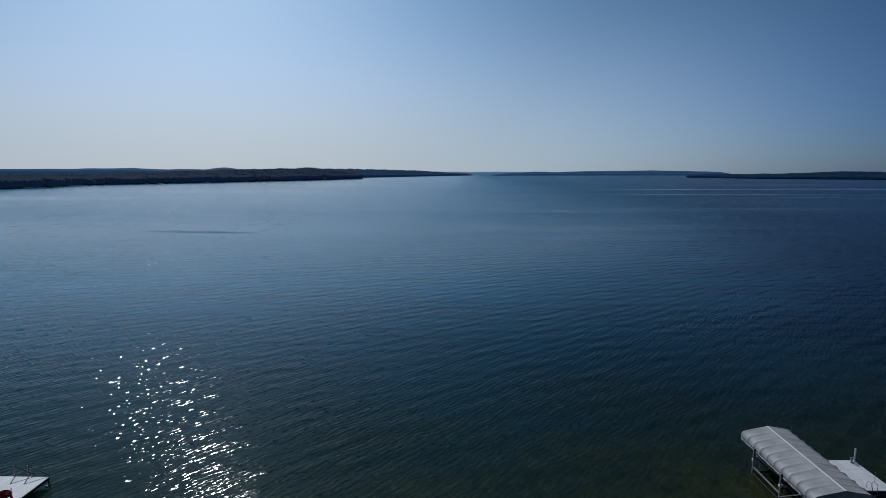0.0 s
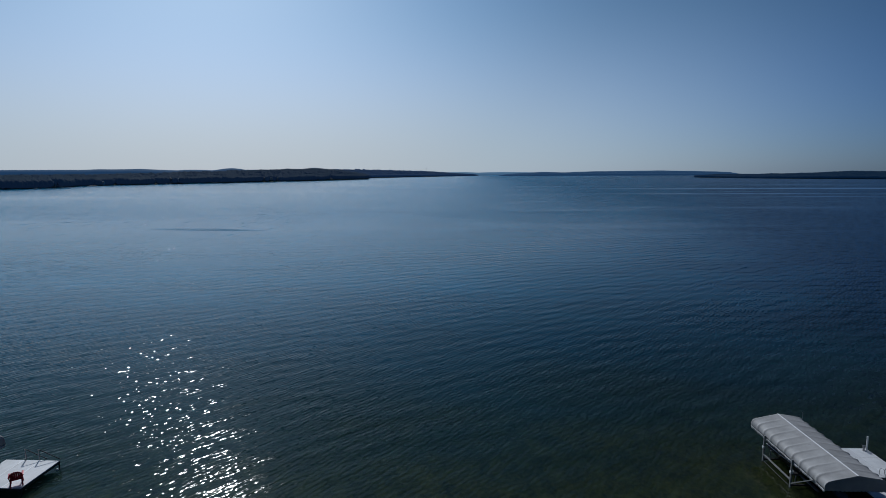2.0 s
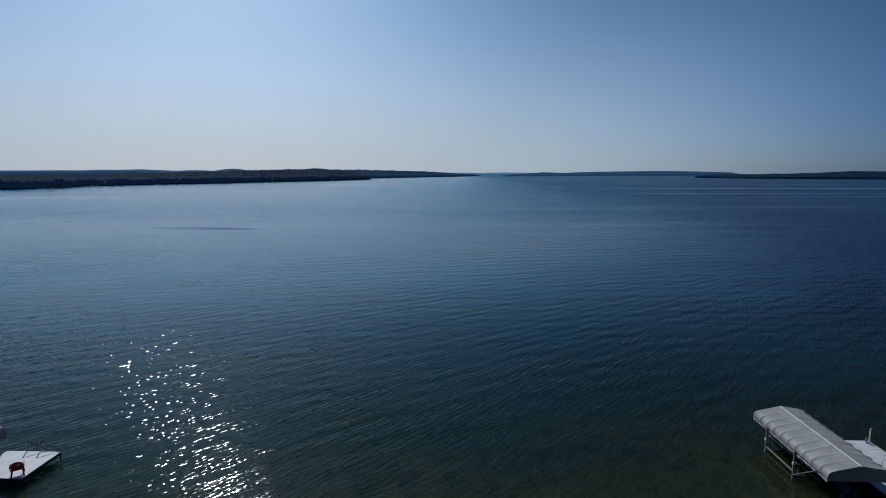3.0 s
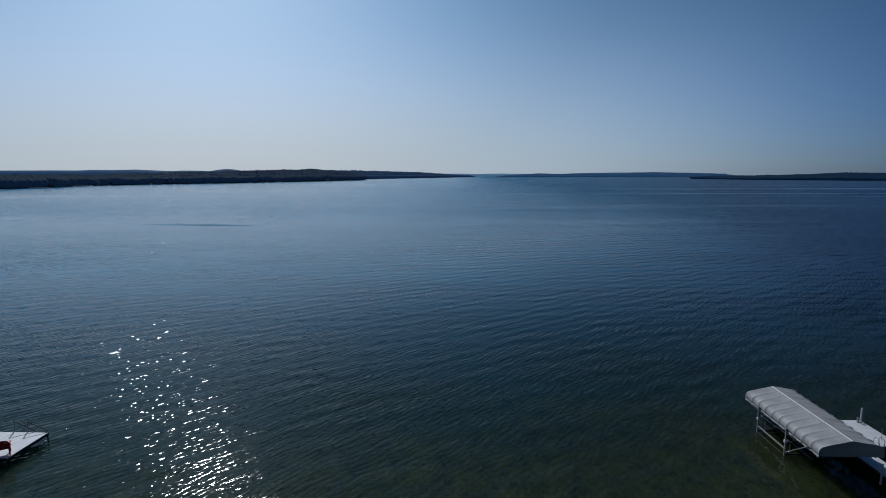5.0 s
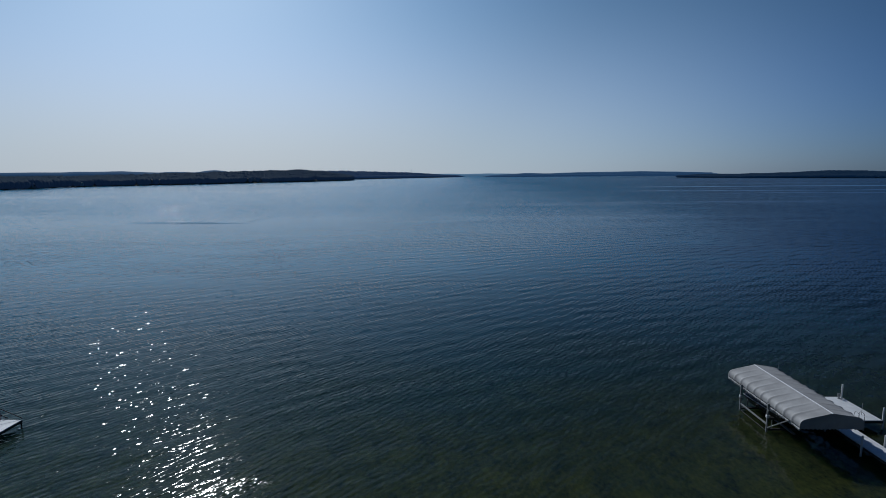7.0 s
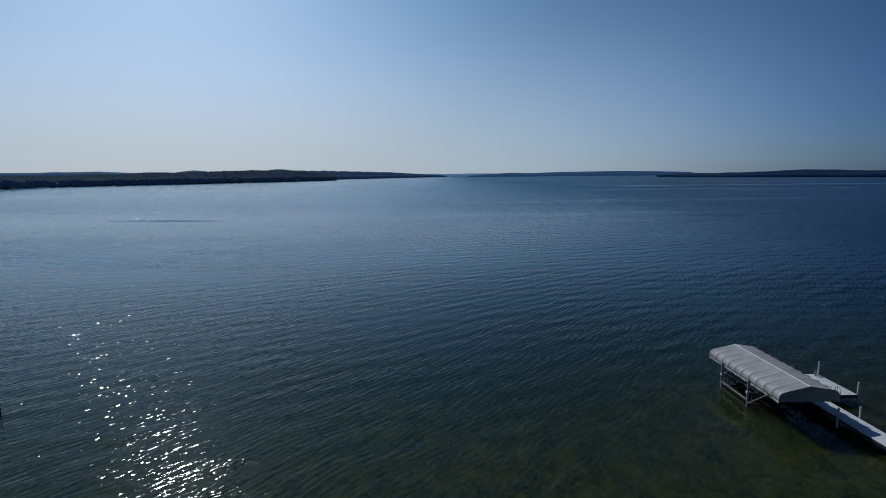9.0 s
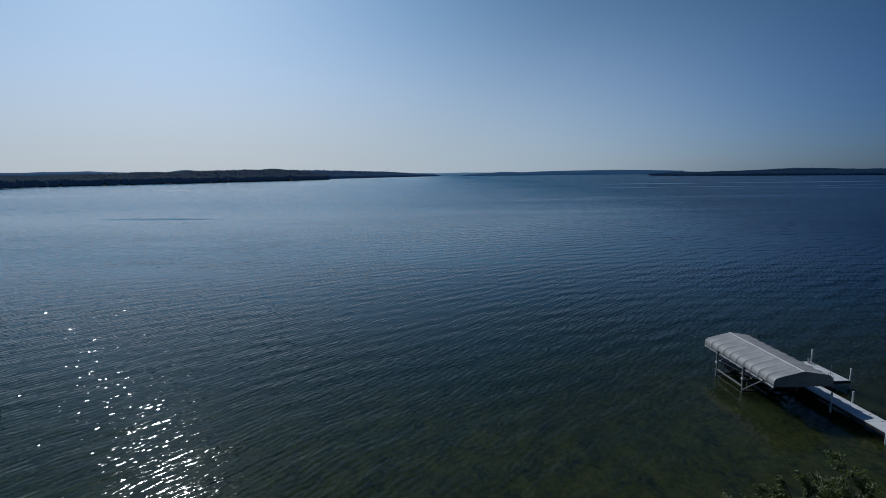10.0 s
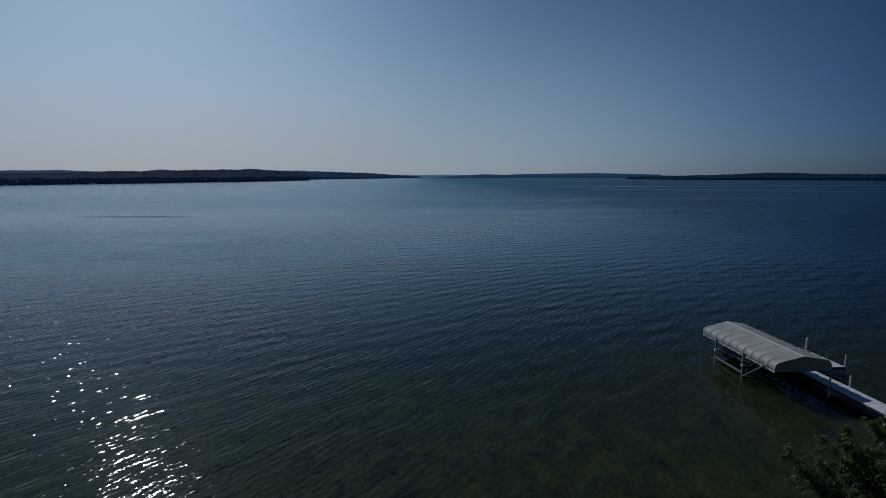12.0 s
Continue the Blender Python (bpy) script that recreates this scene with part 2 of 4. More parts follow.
    # out on the windward side single wavelets stand up steeply here and there
    c = noise_node(n, l, mapped(n, l, pos, 0, (1 / 1.7, 1 / 11.0, 0), (4, 8, 0)), 1.0, 1).outputs[0]
    breaking = math_node(n, l, "MULTIPLY", math_node(n, l, "SUBTRACT", c, 0.58), 9.0, True)
    breaking = math_node(n, l, "MULTIPLY", breaking, dying(320.0, 430.0, 0.0))
    west = math_node(n, l, "DIVIDE", math_node(n, l, "SUBTRACT", math_node(n, l, "MULTIPLY", sep.outputs[0], -1.0), math_node(n, l, "MULTIPLY", sep.outputs[1], 0.20)), 30.0, True)
    breaking = math_node(n, l, "MULTIPLY", math_node(n, l, "MULTIPLY", breaking, west), math_node(n, l, "DIVIDE", math_node(n, l, "SUBTRACT", sep.outputs[1], 130.0), 70.0, True))
    breaking = math_node(n, l, "MAXIMUM", breaking, math_node(n, l, "MULTIPLY", patch, 0.05, True))
    c = noise_node(n, l, mapped(n, l, pos, 0, (1 / 1.1, 1 / 7.0, 0), (3, 2, 0)), 1.0, 1).outputs[1]
    c = vec_node(n, l, "ADD", vec_node(n, l, "SCALE", vec_node(n, l, "SUBTRACT", c, (0.5, 0.5, 0.5)), None, 1.3), (0.04, -0.04, 0.0))
    total = vec_node(n, l, "ADD", total, vec_node(n, l, "SCALE", c, None, breaking))
    total = vec_node(n, l, "MULTIPLY", total, (1.0, 1.0, 0.0))
    # calmer close in under the bank on the east side, rougher out on the open lake
    lee = math_node(n, l, "DIVIDE", math_node(n, l, "ADD", sep.outputs[0], 14.0), 34.0, True)
    lee = math_node(n, l, "MULTIPLY", lee, math_node(n, l, "SUBTRACT", 1.0, math_node(n, l, "DIVIDE", math_node(n, l, "SUBTRACT", sep.outputs[1], 30.0), 60.0, True)))
    gust = math_node(n, l, "MULTIPLY", gust, math_node(n, l, "SUBTRACT", 1.0, math_node(n, l, "MULTIPLY", lee, 0.15)))
    windward = math_node(n, l, "DIVIDE", math_node(n, l, "ADD", sep.outputs[0], 25.0), 170.0, True)
    windy = windward
    windward = math_node(n, l, "ADD", math_node(n, l, "MULTIPLY", windward, 2.3), 0.35)
    open_lake = math_node(n, l, "DIVIDE", math_node(n, l, "SUBTRACT", sep.outputs[1], 35.0), 110.0, True)
    gust = math_node(n, l, "MULTIPLY", gust, math_node(n, l, "ADD", 0.92, math_node(n, l, "MULTIPLY", open_lake, windward)))
    total = vec_node(n, l, "SCALE", total, None, gust)
    # far out only the sides of the ripples that face this shore are seen over the crests
    home = vec_node(n, l, "NORMALIZE", vec_node(n, l, "MULTIPLY", pos, (-1.0, -1.0, 0.0)))
    lean = vec_node(n, l, "DOT_PRODUCT", total, home)
    away = math_node(n, l, "MULTIPLY", math_node(n, l, "MINIMUM", lean, 0.0), -2.0)
    hidden = math_node(n, l, "DIVIDE", math_node(n, l, "SUBTRACT", sep.outputs[1], 70.0), 200.0, True)
    hidden = math_node(n, l, "MAXIMUM", hidden, math_node(n, l, "MULTIPLY", math_node(n, l, "MULTIPLY", windy, 1.3, True), math_node(n, l, "DIVIDE", math_node(n, l, "SUBTRACT", sep.outputs[1], 30.0), 70.0, True)))
    away = math_node(n, l, "MULTIPLY", away, hidden)
    total = vec_node(n, l, "ADD", total, vec_node(n, l, "SCALE", home, None, away))
    total = vec_node(n, l, "ADD", total, vec_node(n, l, "SCALE", home, None, math_node(n, l, "MULTIPLY", patch, 0.145)))
    face = math_node(n, l, "MULTIPLY", math_node(n, l, "MULTIPLY", windy, hidden), math_node(n, l, "MULTIPLY", gust, 0.4, True))
    total = vec_node(n, l, "ADD", total, vec_node(n, l, "SCALE", home, None, math_node(n, l, "MULTIPLY", face, 0.036)))
    # the open reach up the middle of the lake lies wide to the wind
    reach = math_node(n, l, "ADD", sep.outputs[0], math_node(n, l, "MULTIPLY", sep.outputs[1], 0.30))
    reach = math_node(n, l, "DIVIDE", reach, math_node(n, l, "ADD", math_node(n, l, "MULTIPLY", sep.outputs[1], 0.25), 1.0), True)
    reach = math_node(n, l, "MULTIPLY", reach, math_node(n, l, "SUBTRACT", 1.0, dying(120.0, 560.0, 0.0)))
    total = vec_node(n, l, "ADD", total, vec_node(n, l, "SCALE", home, None, math_node(n, l, "MULTIPLY", reach, 0.034)))
    normal = vec_node(n, l, "NORMALIZE", vec_node(n, l, "ADD", geo.outputs["Normal"], total))
    l.new(normal, b.inputs["Normal"])

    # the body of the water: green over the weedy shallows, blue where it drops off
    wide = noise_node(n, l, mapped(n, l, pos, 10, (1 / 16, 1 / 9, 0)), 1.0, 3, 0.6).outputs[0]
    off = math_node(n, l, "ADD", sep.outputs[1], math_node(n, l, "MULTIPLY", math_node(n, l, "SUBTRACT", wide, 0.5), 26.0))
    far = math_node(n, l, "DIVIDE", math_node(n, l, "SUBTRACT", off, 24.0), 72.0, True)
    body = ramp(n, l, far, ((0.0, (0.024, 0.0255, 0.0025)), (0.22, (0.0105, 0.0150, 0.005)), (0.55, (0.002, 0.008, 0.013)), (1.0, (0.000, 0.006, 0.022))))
    weed = noise_node(n, l, mapped(n, l, pos, 20, (0.8, 0.5, 0)), 1.0, 5, 0.65, 0.4).outputs[0]
    spot = noise_node(n, l, mapped(n, l, pos, 0, (4.4, 2.6, 0)), 1.0, 5, 0.72).outputs[0]
    near = math_node(n, l, "SUBTRACT", 1.0, math_node(n, l, "MULTIPLY", far, 2.2), True)
    tone = math_node(n, l, "ADD", math_node(n, l, "MULTIPLY", weed, 1.0), math_node(n, l, "MULTIPLY", spot, 1.0))
    tone = math_node(n, l, "MULTIPLY", math_node(n, l, "SUBTRACT", tone, 1.0), near)
    tone = math_node(n, l, "ADD", math_node(n, l, "MULTIPLY", tone, 2.6), 1.0)
    body = vec_node(n, l, "SCALE", body, None, tone)
    # teal painted in towards the west for the brighter light there, fading out eastward
    west_light = math_node(n, l, "ADD", sep.outputs[0], math_node(n, l, "MULTIPLY", math_node(n, l, "SUBTRACT", g2, 0.5), 50.0))
    fade_width = math_node(n, l, "ADD", math_node(n, l, "MULTIPLY", sep.outputs[1], 0.45), 75.0)
    west_light = math_node(n, l, "SUBTRACT", 1.0, math_node(n, l, "DIVIDE", math_node(n, l, "ADD", west_light, 50.0), fade_width, True), True)
    west_light = math_node(n, l, "MULTIPLY", west_light, math_node(n, l, "ADD", math_node(n, l, "MULTIPLY", math_node(n, l, "MULTIPLY", far, far), 0.84), 0.16))
    body = vec_node(n, l, "ADD", body, vec_node(n, l, "SCALE", (0.000, 0.118, 0.215), None, west_light))
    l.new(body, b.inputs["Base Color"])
    b.inputs["Roughness"].default_value = 0.078
    b.inputs["IOR"].default_value = 1.14
    # light wanders a metre or so in the water before it comes back up
    b.subsurface_method = "BURLEY"
    b.inputs["Subsurface Weight"].default_value = 1.0
    b.inputs["Subsurface Radius"].default_value = (0.7, 1.0, 0.9)
    b.inputs["Subsurface Scale"].default_value = 2.4
    return m


def leaf_material(name, tones, spread=0.35):
    m, n, l, b = nodes_of(name)
    isl = n.new("ShaderNodeNewGeometry").outputs["Random Per Island"]
    pos = n.new("ShaderNodeTexCoord").outputs["Object"]
    big = noise_node(n, l, pos, spread, 3, 0.6).outputs[0]
    mixv = math_node(n, l, "ADD", math_node(n, l, "MULTIPLY", isl, 0.6), math_node(n, l, "MULTIPLY", big, 0.4))
    l.new(ramp(n, l, mixv, tuple((i / (len(tones) - 1), c) for i, c in enumerate(tones))), b.inputs["Base Color"])
    b.inputs["Roughness"].default_value = 0.55
    return m, n, l, b


def forest_material(name, tones, glow=None):
    m, n, l, b = leaf_material(name, tones, 0.02)
    pos = n.new("ShaderNodeTexCoord").outputs["Object"]
    tex = noise_node(n, l, pos, 0.5, 4, 0.7)
    bump(n, l, b, tex.outputs[0], 0.5, 0.8)
    b.inputs["Roughness"].default_value = 0.9
    b.inputs["Specular IOR Level"].default_value = 0.1
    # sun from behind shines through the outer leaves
    thin, both = n.new("ShaderNodeBsdfTranslucent"), n.new("ShaderNodeMixShader")
    thin.inputs["Color"].default_value = (0.018, 0.050, 0.055, 1)
    both.inputs[0].default_value = 0.35
    l.new(b.outputs[0], both.inputs[1])
    l.new(thin.outputs[0], both.inputs[2])
    l.new(both.outputs[0], n["Material Output"].inputs["Surface"])
    # glow paints the haze of distance in as emission; nothing here is a lamp
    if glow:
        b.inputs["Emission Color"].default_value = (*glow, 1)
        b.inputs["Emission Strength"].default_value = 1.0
    return m


MAT_WATER = water_material()
MAT_GROUND = surface("shore_grass", (0.035, 0.06, 0.018), (0.10, 0.11, 0.05), 0.3, 0.9, fine=9, relief=1, depth=0.05, wear=(0.16, 0.13, 0.09))
MAT_HILL = surface("wooded_ground", (0.02, 0.035, 0.014), (0.04, 0.06, 0.022), 0.02, 0.95, fine=0.4, relief=1, depth=1.0)
# air haze over the woods is put into bluish tones and a faint emission
MAT_WOOD_NEAR = forest_material("hazed_forest_leaves", ((0.008, 0.022, 0.026), (0.012, 0.030, 0.030), (0.018, 0.040, 0.034)), glow=(0.006, 0.0135, 0.033))
MAT_WOOD_FAR = forest_material("hazed_point_forest", ((0.008, 0.022, 0.032), (0.014, 0.032, 0.040)), glow=(0.012, 0.028, 0.068))
MAT_WOOD_RIGHT = forest_material("hazed_far_forest", ((0.007, 0.018, 0.024), (0.012, 0.028, 0.032)), glow=(0.004, 0.014, 0.038))
# thicker haze painted into the hills: bluer tones and stronger emission with distance
MAT_HAZE_HILL = forest_material("hazed_distant_hills", ((0.016, 0.036, 0.048), (0.026, 0.052, 0.062)), glow=(0.024, 0.058, 0.122))
MAT_HAZE_FAR = forest_material("hazed_horizon_hills", ((0.04, 0.06, 0.07), (0.06, 0.09, 0.09)), glow=(0.09, 0.17, 0.26))
MAT_CANVAS = surface("grey_vinyl_canopy", (0.26, 0.255, 0.25), (0.355, 0.35, 0.345), 1.1, 0.68, fine=45, relief=0.25, depth=0.004, wear=(0.26, 0.255, 0.25))
MAT_HEM = surface("pale_vinyl_hem", (0.27, 0.27, 0.265), (0.44, 0.44, 0.435), 6, 0.65, wear=(0.22, 0.22, 0.21))
MAT_SEAM = surface("pale_seam_tape", (0.72, 0.72, 0.72), (0.84, 0.84, 0.84), 3, 0.5)
MAT_ALU = surface("dull_aluminium", (0.24, 0.245, 0.25), (0.36, 0.365, 0.37), 5, 0.5, 0.35, fine=80)
MAT_WHITE_POST = surface("white_plastic_post", (0.66, 0.66, 0.65), (0.80, 0.80, 0.79), 4, 0.45, fine=50, wear=(0.5, 0.49, 0.45))
MAT_DECK = surface("pale_deck_panel", (0.56, 0.565, 0.57), (0.68, 0.685, 0.69), 1.3, 0.6, fine=70, relief=0.3, depth=0.003, wear=(0.42, 0.42, 0.41), random_tint=0.07)
MAT_DECK_SEAM = surface("white_deck_joint", (0.72, 0.72, 0.72), (0.82, 0.82, 0.82), 4, 0.5)
MAT_DARK_METAL = surface("dark_dock_frame", (0.035, 0.036, 0.038), (0.075, 0.075, 0.076), 5, 0.5, 0.6, fine=60)
MAT_HULL = surface("navy_gelcoat_hull", (0.008, 0.010, 0.022), (0.016, 0.019, 0.036), 2, 0.22, fine=30, relief=0.05)
MAT_COVER = surface("navy_boat_cover", (0.05, 0.058, 0.085), (0.09, 0.10, 0.135), 2.5, 0.8, fine=40, relief=0.6, depth=0.01)
MAT_RUB = surface("grey_rub_rail", (0.30, 0.31, 0.33), (0.42, 0.43, 0.45), 5, 0.4)
MAT_BUNK = surface("carpeted_bunk", (0.06, 0.06, 0.065), (0.11, 0.11, 0.115), 6, 0.95, fine=120)
MAT_RED = surface("red_moulded_plastic", (0.40, 0.010, 0.018), (0.52, 0.018, 0.028), 5, 0.4, fine=50, relief=0.1)
MAT_STAIN = surface("damp_stain", (0.22, 0.22, 0.21), (0.33, 0.33, 0.32), 9, 0.5)
MAT_BARK = surface("grey_brown_bark", (0.06, 0.05, 0.04), (0.15, 0.13, 0.105), 7, 0.9, fine=40, relief=1, depth=0.02)
MAT_LEAF, _n, _l, _b = leaf_material("broad_green_leaves", ((0.040, 0.055, 0.020), (0.075, 0.096, 0.034), (0.125, 0.145, 0.060), (0.20, 0.21, 0.10)), 0.8)
_b.inputs["Roughness"].default_value = 0.6
_t, _m = _n.new("ShaderNodeBsdfTranslucent"), _n.new("ShaderNodeMixShader")
_t.inputs["Color"].default_value = (0.115, 0.155, 0.035, 1)
_m.inputs[0].default_value = 0.42
_l.new(_b.outputs[0], _m.inputs[1])
_l.new(_t.outputs[0], _m.inputs[2])
_l.new(_m.outputs[0], _n["Material Output"].inputs["Surface"])
MAT_WALL_W = surface("white_house_wall", (0.62, 0.62, 0.60), (0.75, 0.75, 0.73), 0.5, 0.7, fine=8)
MAT_WALL_T = surface("tan_house_wall", (0.25, 0.235, 0.215), (0.34, 0.32, 0.295), 0.5, 0.7, fine=8)
MAT_ROOF = surface("grey_shingle_roof", (0.10, 0.10, 0.105), (0.2, 0.2, 0.205), 0.6, 0.85, fine=6)
MAT_GLASS = surface("dark_window_glass", (0.012, 0.014, 0.017), (0.02, 0.022, 0.026), 2, 0.1, fine=5, relief=0.02)
MAT_BUOY = surface("white_buoy", (0.72, 0.72, 0.72), (0.82, 0.82, 0.82), 6, 0.35)


# ---- mesh helpers ----
def mesh_of(bm, name, mat, smooth=False):
    me = bpy.data.meshes.new(name)
    bmesh.ops.recalc_face_normals(bm, faces=bm.faces[:])
    bm.to_mesh(me)
    bm.free()
    if mat:
        me.materials.append(mat)
    if smooth:
        me.polygons.foreach_set("use_smooth", [True] * len(me.polygons))
    return me


def part(name, bm, mat, parent=None, label="", smooth=False):
    ob = new(name, mesh_of(bm, name, mat, smooth))
    ob.parent = parent
    return tagged(ob, label)


def shared(name, me, parent, at=(0, 0, 0), rz=0.0):
    ob = new(name, me)
    ob.parent = parent
    ob.location, ob.rotation_euler = at, (0, 0, rz)
    return ob


def holder(name, at, label, category, group="", kind=""):
    ob = new(name)
    ob.location = at
    ob.empty_display_size = 0.2
    return tagged(ob, label, category, group, kind)


def box(bm, lo, hi, bevel=0.0):
    r = bmesh.ops.create_cube(bm, size=1.0)
    for v in r["verts"]:
        v.co = Vector([lo[i] + (v.co[i] + 0.5) * (hi[i] - lo[i]) for i in range(3)])
    if bevel:
        edges = list({ed for v in r["verts"] for ed in v.link_edges})
        bmesh.ops.bevel(bm, geom=edges, offset=bevel, segments=2, affect="EDGES", profile=0.6)
    return bm


def tube(bm, pts, radius, n=8, taper=None, square=False):
    """A round or square tube along points."""
    pts = [Vector(p) for p in pts]
    rings = []
    n = 4 if square else n
    for i, p in enumerate(pts):
        d = (pts[min(i + 1, len(pts) - 1)] - pts[max(i - 1, 0)]).normalized()
        up = Vector((0, 0, 1)) if abs(d.z) < 0.95 else Vector((0, 1, 0))
        u = d.cross(up).normalized()
        w = u.cross(d).normalized()
        r = radius if taper is None else radius + (taper - radius) * i / (len(pts) - 1)
        k = math.sqrt(2) if square else 1
        off = math.pi / 4 if square else 0
        rings.append([bm.verts.new(p + (u * math.cos(off + 2 * math.pi * j / n) + w * math.sin(off + 2 * math.pi * j / n)) * r * k) for j in range(n)])
    for r0, r1 in zip(rings, rings[1:]):
        for j in range(n):
            bm.faces.new((r0[j], r0[(j + 1) % n], r1[(j + 1) % n], r1[j]))
    bm.faces.new(rings[0][::-1])
    bm.faces.new(rings[-1])
    return bm


def B():
    return bmesh.new()


def grid_mesh(name, xs, ys, height, mat, smooth=True):
    X, Y = np.meshgrid(np.asarray(xs, float), np.asarray(ys, float))
    Z = height(X, Y)
    nx, ny = len(xs), len(ys)
    co = np.stack([X.ravel(), Y.ravel(), Z.ravel()], 1)
    i = np.arange(nx * ny).reshape(ny, nx)
    quads = np.stack([i[:-1, :-1], i[:-1, 1:], i[1:, 1:], i[1:, :-1]], -1).reshape(-1, 4)
    me = bpy.data.meshes.new(name)
    me.from_pydata(co.tolist(), [], quads.tolist())
    me.materials.append(mat)
    me.polygons.foreach_set("use_smooth", [smooth] * len(me.polygons))
    me.update()
    return new(name, me)


def stretch(inner, step, outer, growth):
    """Even steps out to inner, then steps that grow, out to outer."""
    vals = list(np.arange(0, inner, step))
    d = step
    while vals[-1] < outer:
        d *= growth
        vals.append(vals[-1] + d)
    vals[-1] = outer
    return vals


# ---- lake and ground ----
SHORE_Y = 11.0


def lake_height(X, Y):
    d = np.hypot(X, Y - 30)
    fade = np.clip(1.2 - d / 75, 0, 1)
    z = 0.006 * np.sin(2.35 * (-0.34 * X + 0.94 * Y) + 1.3 * np.sin(0.11 * X + 0.05 * Y))
    z += 0.008 * np.sin(3.3 * (-0.62 * X + 0.78 * Y) + 1.7 * np.sin(0.14 * X - 0.09 * Y))
    z += 0.004 * np.sin(4.4 * (-0.78 * X + 0.62 * Y) + 1.1 * np.sin(0.21 * X + 0.17 * Y))
    return z * fade * (0.75 + 0.25 * np.sin(0.13 * X + 0.09 * Y))


xs = stretch(46, 0.34, 4900, 1.16)
xs = [-v for v in xs[:0:-1]] + xs
ys = [SHORE_Y - 6 + v for v in stretch(70, 0.30, 4930, 1.12)]
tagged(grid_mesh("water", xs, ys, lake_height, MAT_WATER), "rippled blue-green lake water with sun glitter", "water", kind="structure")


def ground_height(X, Y):
    d = SHORE_Y - Y
    up = np.where(d > 0, 0.10 * d + 5.0 * np.clip((d - 25) / 60, 0, 1) ** 2, 0)
    up = np.minimum(up, 22)
    down = np.where(d < 0, np.maximum(0.075 * d, -2.0) + np.clip((d + 30) * 0.05, -9, 0), 0)
    return up + down + 0.08 * np.sin(X * 0.21) * np.sin(Y * 0.17) - 0.02


gx = stretch(40, 2.5, 4900, 1.35)
gx = [-v for v in gx[:0:-1]] + gx
gy = [SHORE_Y - v for v in stretch(40, 2.0, 900, 1.4)][::-1] + [SHORE_Y + v for v in stretch(40, 2.0, 4900, 1.35)][1:]
tagged(grid_mesh("ground", gx, gy, ground_height, MAT_GROUND), "grassy lake shore running down to a weedy bed", "ground", kind="structure")


# ---- far shores ----
def shore_at(line, s):
    k = min(int(s), len(line) - 2)
    u = s - k
    return [p + (q - p) * u for p, q in zip(line[k], line[k + 1])]


